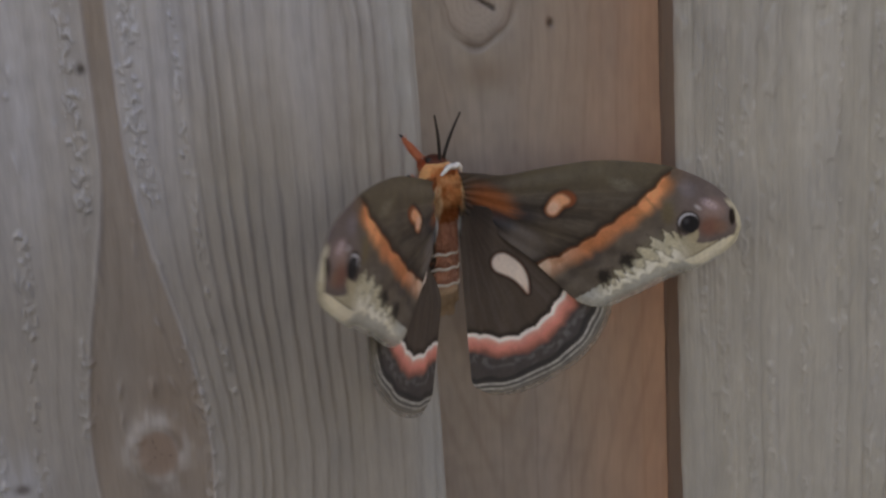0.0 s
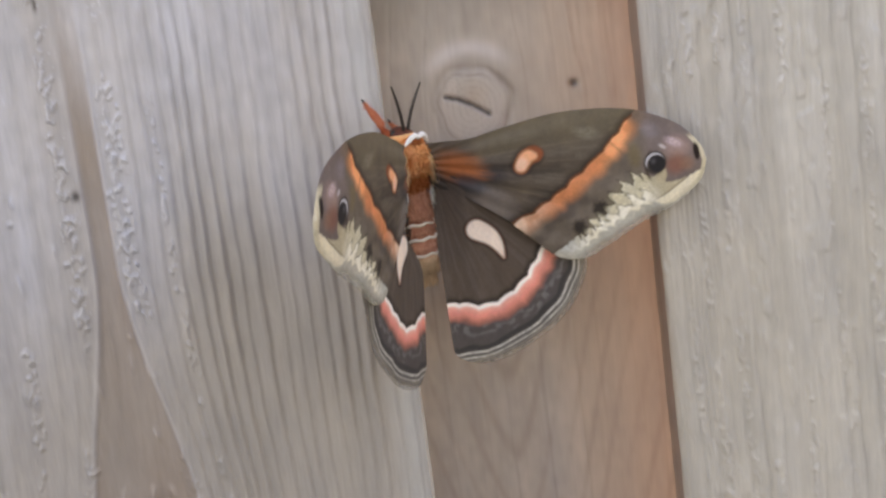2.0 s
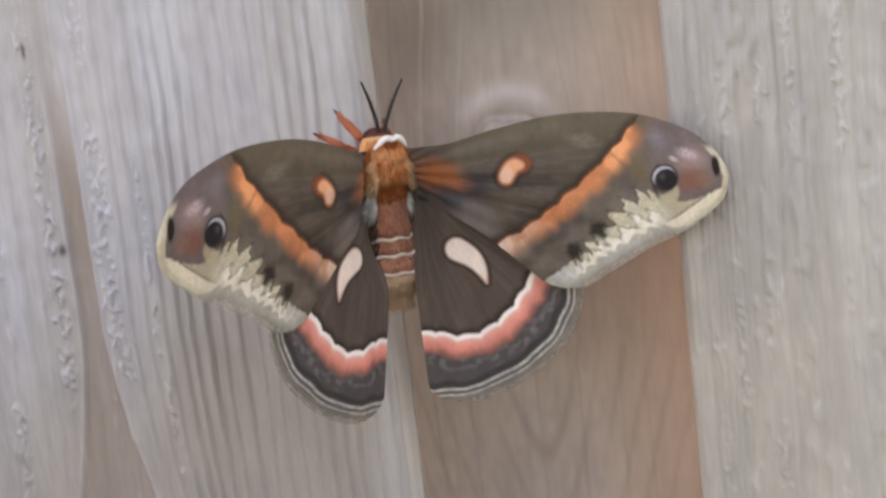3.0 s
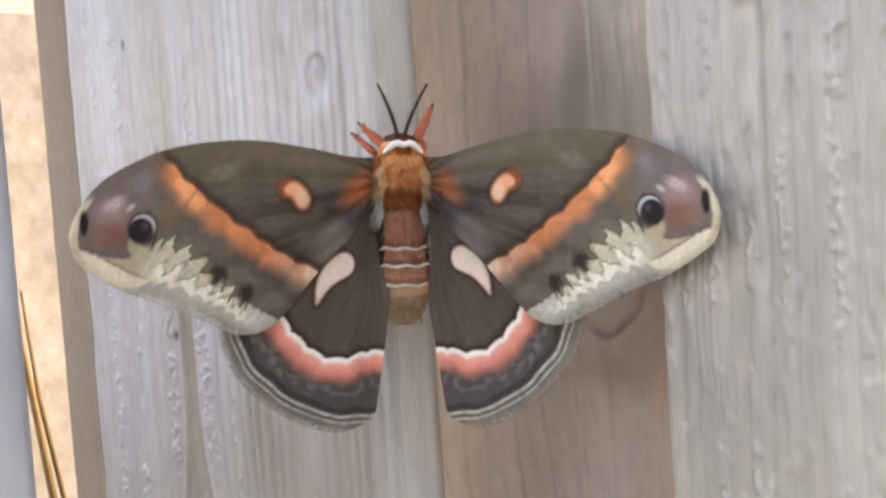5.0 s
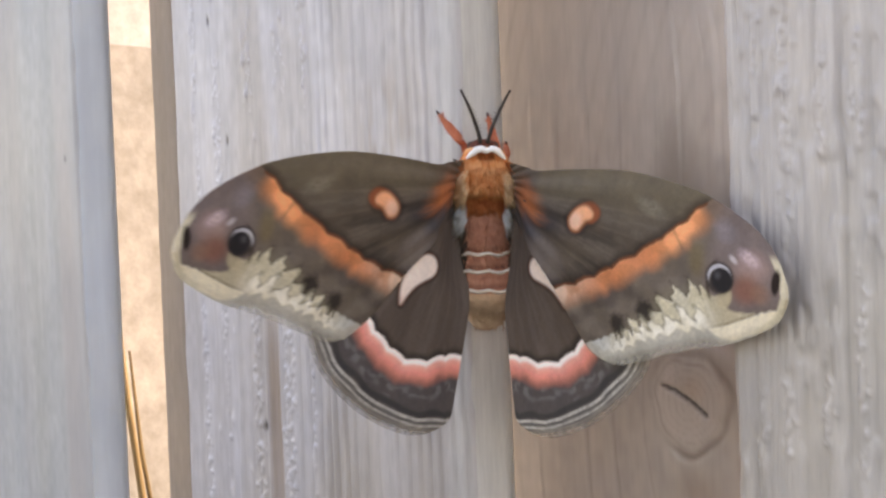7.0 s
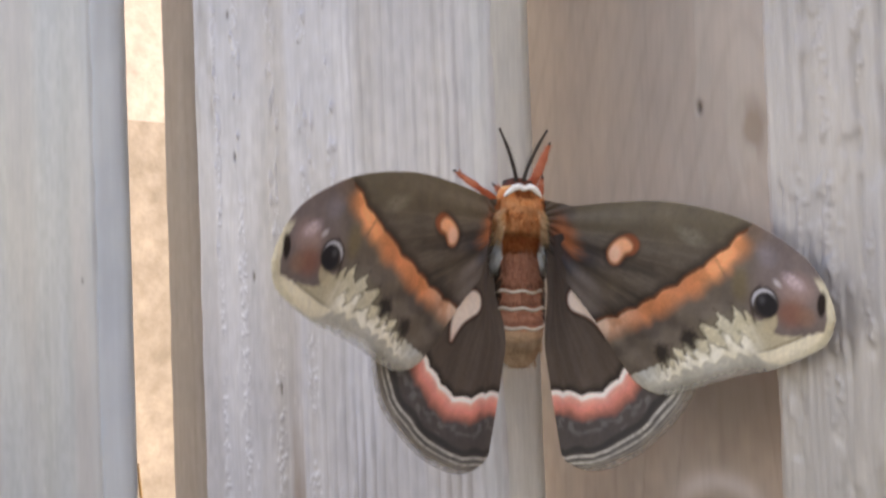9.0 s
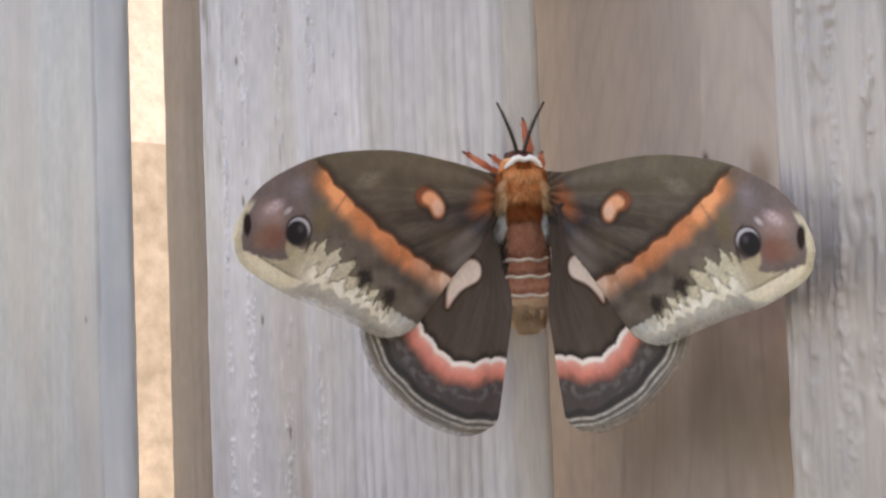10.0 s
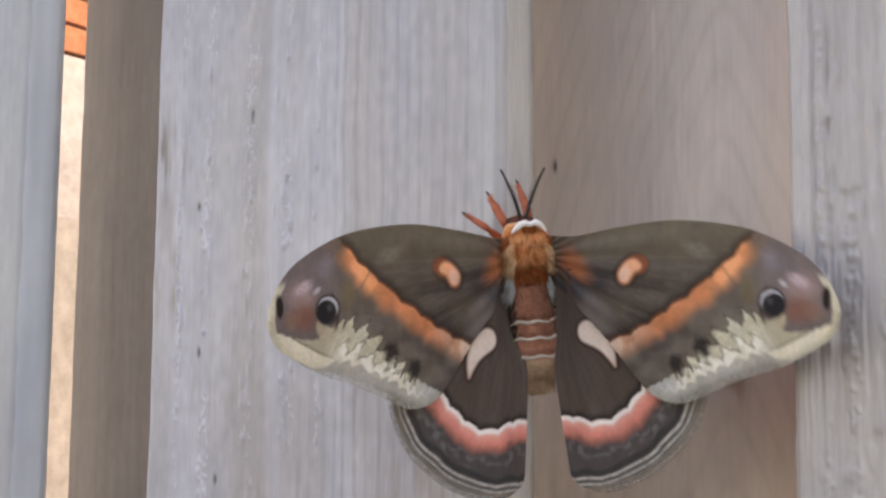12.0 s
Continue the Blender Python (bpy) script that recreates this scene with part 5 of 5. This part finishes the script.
    HIND_RIGHT = [
        (0, 55.0, -1.2), (0.1, 55.6, -1.2), (0.2, 54.4, -0.6), (0.3, 49.5, -0.1), (0.4, 44.3, -0.5), (0.5, 42.0, -0.8), (0.6, 45.8, -0.6), (0.7, 47.7, -1.3), (0.8, 47.4, -1.0), (0.9, 43.2, -0.5), (1, 43.6, -0.5), (1.1, 46.7, -2.3), (1.2, 45.7, -2.3), (1.3, 47.0, -1.6), (1.4, 46.1, -1.2), (1.5, 44.3, -2.1), (1.6, 45.3, -3.2), (1.7, 47.4, -3.7), (1.8, 48.7, -2.6), (1.9, 49.4, -3.0), (2, 45.9, -4.0), (2.1, 42.0, -3.4), (2.2, 46.2, -4.4), (2.3, 48.5, -4.4), (2.4, 46.8, -4.2), (2.5, 45.2, -3.0), (2.6, 44.7, -2.0), (2.7, 43.5, -2.4), (2.8, 43.5, -3.3), (2.9, 44.5, -3.7), (3, 44.3, -3.5), (3.1, 46.2, -3.5), (3.2, 46.8, -1.5), (3.4, 49.6, -1.1), (3.6, 43.8, -0.8), (3.8, 50.2, -0.4), (4, 48.0, -0.0), (4.2, 45.8, 0.3), (4.4, 52.2, 0.7), (4.6, 46.4, 1.1), (4.8, 49.2, 1.4), (4.9, 43.3, 3.2), (5, 46.0, 4.8), (5.1, 52.0, 4.9), (5.2, 59.6, 4.1), (5.3, 64.4, 1.7), (5.4, 59.4, 1.6), (5.5, 47.5, 1.4), (5.6, 40.9, 0.2), (5.7, 38.9, -0.3), (5.8, 40.8, -0.1), (5.9, 43.3, -0.1), (6, 47.5, 2.8), (6.1, 56.1, 3.1), (6.2, 56.9, 4.4), (6.3, 58.7, 5.8), (6.4, 52.9, 6.0), (6.5, 51.6, 6.7), (6.6, 49.3, 5.3), (6.7, 50.7, 2.9), (6.8, 59.8, 1.3), (6.9, 57.7, 1.6), (7, 47.8, 0.4), (7.1, 49.2, -0.1), (7.2, 55.4, 0.0), (7.4, 57.8, 0.7), (7.6, 51.5, 1.4), (7.8, 57.5, 2.0), (8, 54.9, 2.7), (8.2, 52.2, 3.4), (8.4, 58.2, 4.0), (8.6, 51.9, 4.7), (8.8, 54.3, 5.4), (8.9, 50.7, 5.5), (9, 52.9, 5.6), (9.1, 50.3, 3.1), (9.2, 48.1, 1.8), (9.3, 48.9, 1.9), (9.4, 58.7, 1.8), (9.5, 59.2, 2.1), (9.6, 51.6, 2.2), (9.7, 44.1, 1.6), (9.8, 45.7, 1.4), (9.9, 45.4, 1.3), (10, 54.8, 2.5), (10.1, 54.7, 2.4), (10.2, 50.0, 3.1), (10.3, 51.6, 3.2), (10.4, 54.3, 2.2), (10.5, 53.2, 2.1), (10.7, 51.8, 3.0), (10.8, 55.0, 3.4), (10.9, 48.3, 3.4), (11, 51.7, 2.4), (11.1, 50.6, 0.9), (11.3, 51.4, -0.6), (11.5, 57.7, -1.0), (11.6, 52.6, -1.9), (11.7, 50.2, -2.8), (11.9, 47.9, -2.8), (12, 56.0, -1.5)]
    walk(moth, [(t, body_pose(*row)) for t, *row in MOTH])
    for side, fore, hind in ((-1, FORE_LEFT, HIND_LEFT), (1, FORE_RIGHT, HIND_RIGHT)):
        word = "left" if side < 0 else "right"
        walk(wings[word, "forewing"], [(t, wing_pose(side, *row, False)) for t, *row in fore])
        walk(wings[word, "hindwing"], [(t, wing_pose(side, *row, 0, True)) for t, *row in hind])
    # how far each leg reaches out from under the body, in millimetres, and its lean to the left
    FORELEG_LEFT = [
        (0, 12, 38), (0.3, 8, 60), (0.45, 15, 27), (0.6, 14, 25), (0.9, 17, 27), (1.2, 11, 33), (1.5, 7, 50), (1.8, 16, 25), (2.1, 11, 30), (2.4, 7, 40), (2.7, 15, 27), (3.0, 10, 35), (3.2, 5, 45),
        (3.6, 15, 27), (4.0, 6, 45), (4.4, 14, 27), (4.8, 9, 35), (5.0, 8, 45), (5.2, 5, 55), (5.5, 16, 25), (5.8, 15, 30), (6.0, 11, 20), (6.3, 7, 35), (6.5, 4, 45), (6.8, 7, 40), (7.0, 12, 35), (7.2, 15, 25),
        (7.6, 6, 40), (8.0, 15, 25), (8.4, 8, 35), (8.8, 2, 30), (9.0, 2, 40), (9.2, 5, 60), (9.5, 13, 12), (9.7, 10, 15), (10.0, 4, 50), (10.2, 11, 35), (10.5, 14, 22), (10.8, 8, 20), (11.0, 6, 35),
        (11.2, 5, 35), (11.4, 5, 45), (11.5, 16, 25), (11.6, 9, 30), (11.7, 14, 30), (11.8, 15, 35), (12, 10, 20)]
    FORELEG_RIGHT = [
        (0, -1, 0), (4.4, -1, 0), (4.8, 5, -20), (5.0, 11, -25), (5.2, 9, 20), (5.5, -1, 5), (5.8, 0, 0), (6.0, 6, -20), (6.3, 5, 0), (6.5, 14, 12), (6.8, 10, 8), (7.0, 9, 15), (7.2, 13, 22), (7.6, 0, 0),
        (8.0, 11, -18), (8.4, 5, 10), (8.8, -1, -10), (9.0, 13, -22), (9.2, 8, 15), (9.5, -1, 0), (9.7, -1, 0), (10.0, 11, 10), (10.2, 6, 0), (10.5, 12, -15), (10.8, 10, -12), (11.0, 0, 0), (11.2, 0, 10),
        (11.4, 11, 25), (11.5, 5, 15), (11.7, 7, 15), (11.8, 8, 15), (12, 12, 14)]
    MIDDLE_LEFT = [
        (0, 1, 55), (0.3, 12, 62), (0.6, 1, 55), (0.9, 0, 55), (1.2, 12, 55), (1.5, 3, 50), (1.8, 1, 50), (2.1, 2, 50), (2.4, 8, 50), (2.7, 1, 50), (3.0, 12, 58), (3.2, 8, 50), (3.6, 1, 50), (4.0, 11, 52),
        (4.4, 1, 50), (4.8, 2, 50), (5.0, 9, 45), (5.2, 9, 50), (5.5, 3, 55), (5.8, 1, 50), (6.0, 2, 50), (6.3, 11, 50), (6.5, 11, 55), (6.8, 10, 45), (7.0, 2, 50), (7.2, 12, 52), (7.6, 2, 50), (8.0, 11, 52),
        (8.4, 2, 50), (8.8, 1, 50), (9.0, 13, 52), (9.2, 10, 55), (9.5, 1, 50), (9.7, 7, 50), (10.0, 11, 52), (10.2, 2, 50), (10.5, 0, 50), (10.8, 12, 52), (11.0, 7, 50), (11.2, 8, 50), (11.4, 9, 50),
        (11.5, 2, 50), (11.7, 1, 50), (12, 12, 48)]
    for (ob, joint), rows, full in zip(LEGS, (FORELEG_LEFT, FORELEG_RIGHT, MIDDLE_LEFT), (15, 15, 12)):
        walk(ob, [(t, Matrix.Translation(joint) @ Matrix.Rotation(radians(-lean), 4, "Y") @ Matrix.Translation((0, 0, (reach - full) * MM))) for t, reach, lean in rows])
    for k, (ob, joint) in enumerate(LEGS[3:]):
        rows = []
        for i in range(41):
            swing = math.sin(math.pi * i * 0.5 + (4.6, 4.0, 0.8)[k])
            rows.append((round(i * 0.3, 2), Matrix.Translation(joint) @ Euler((radians(9 * swing), radians(3 * swing), radians(7 * swing * (1 if k % 2 else -1)))).to_matrix().to_4x4()))
        walk(ob, rows)


motions()
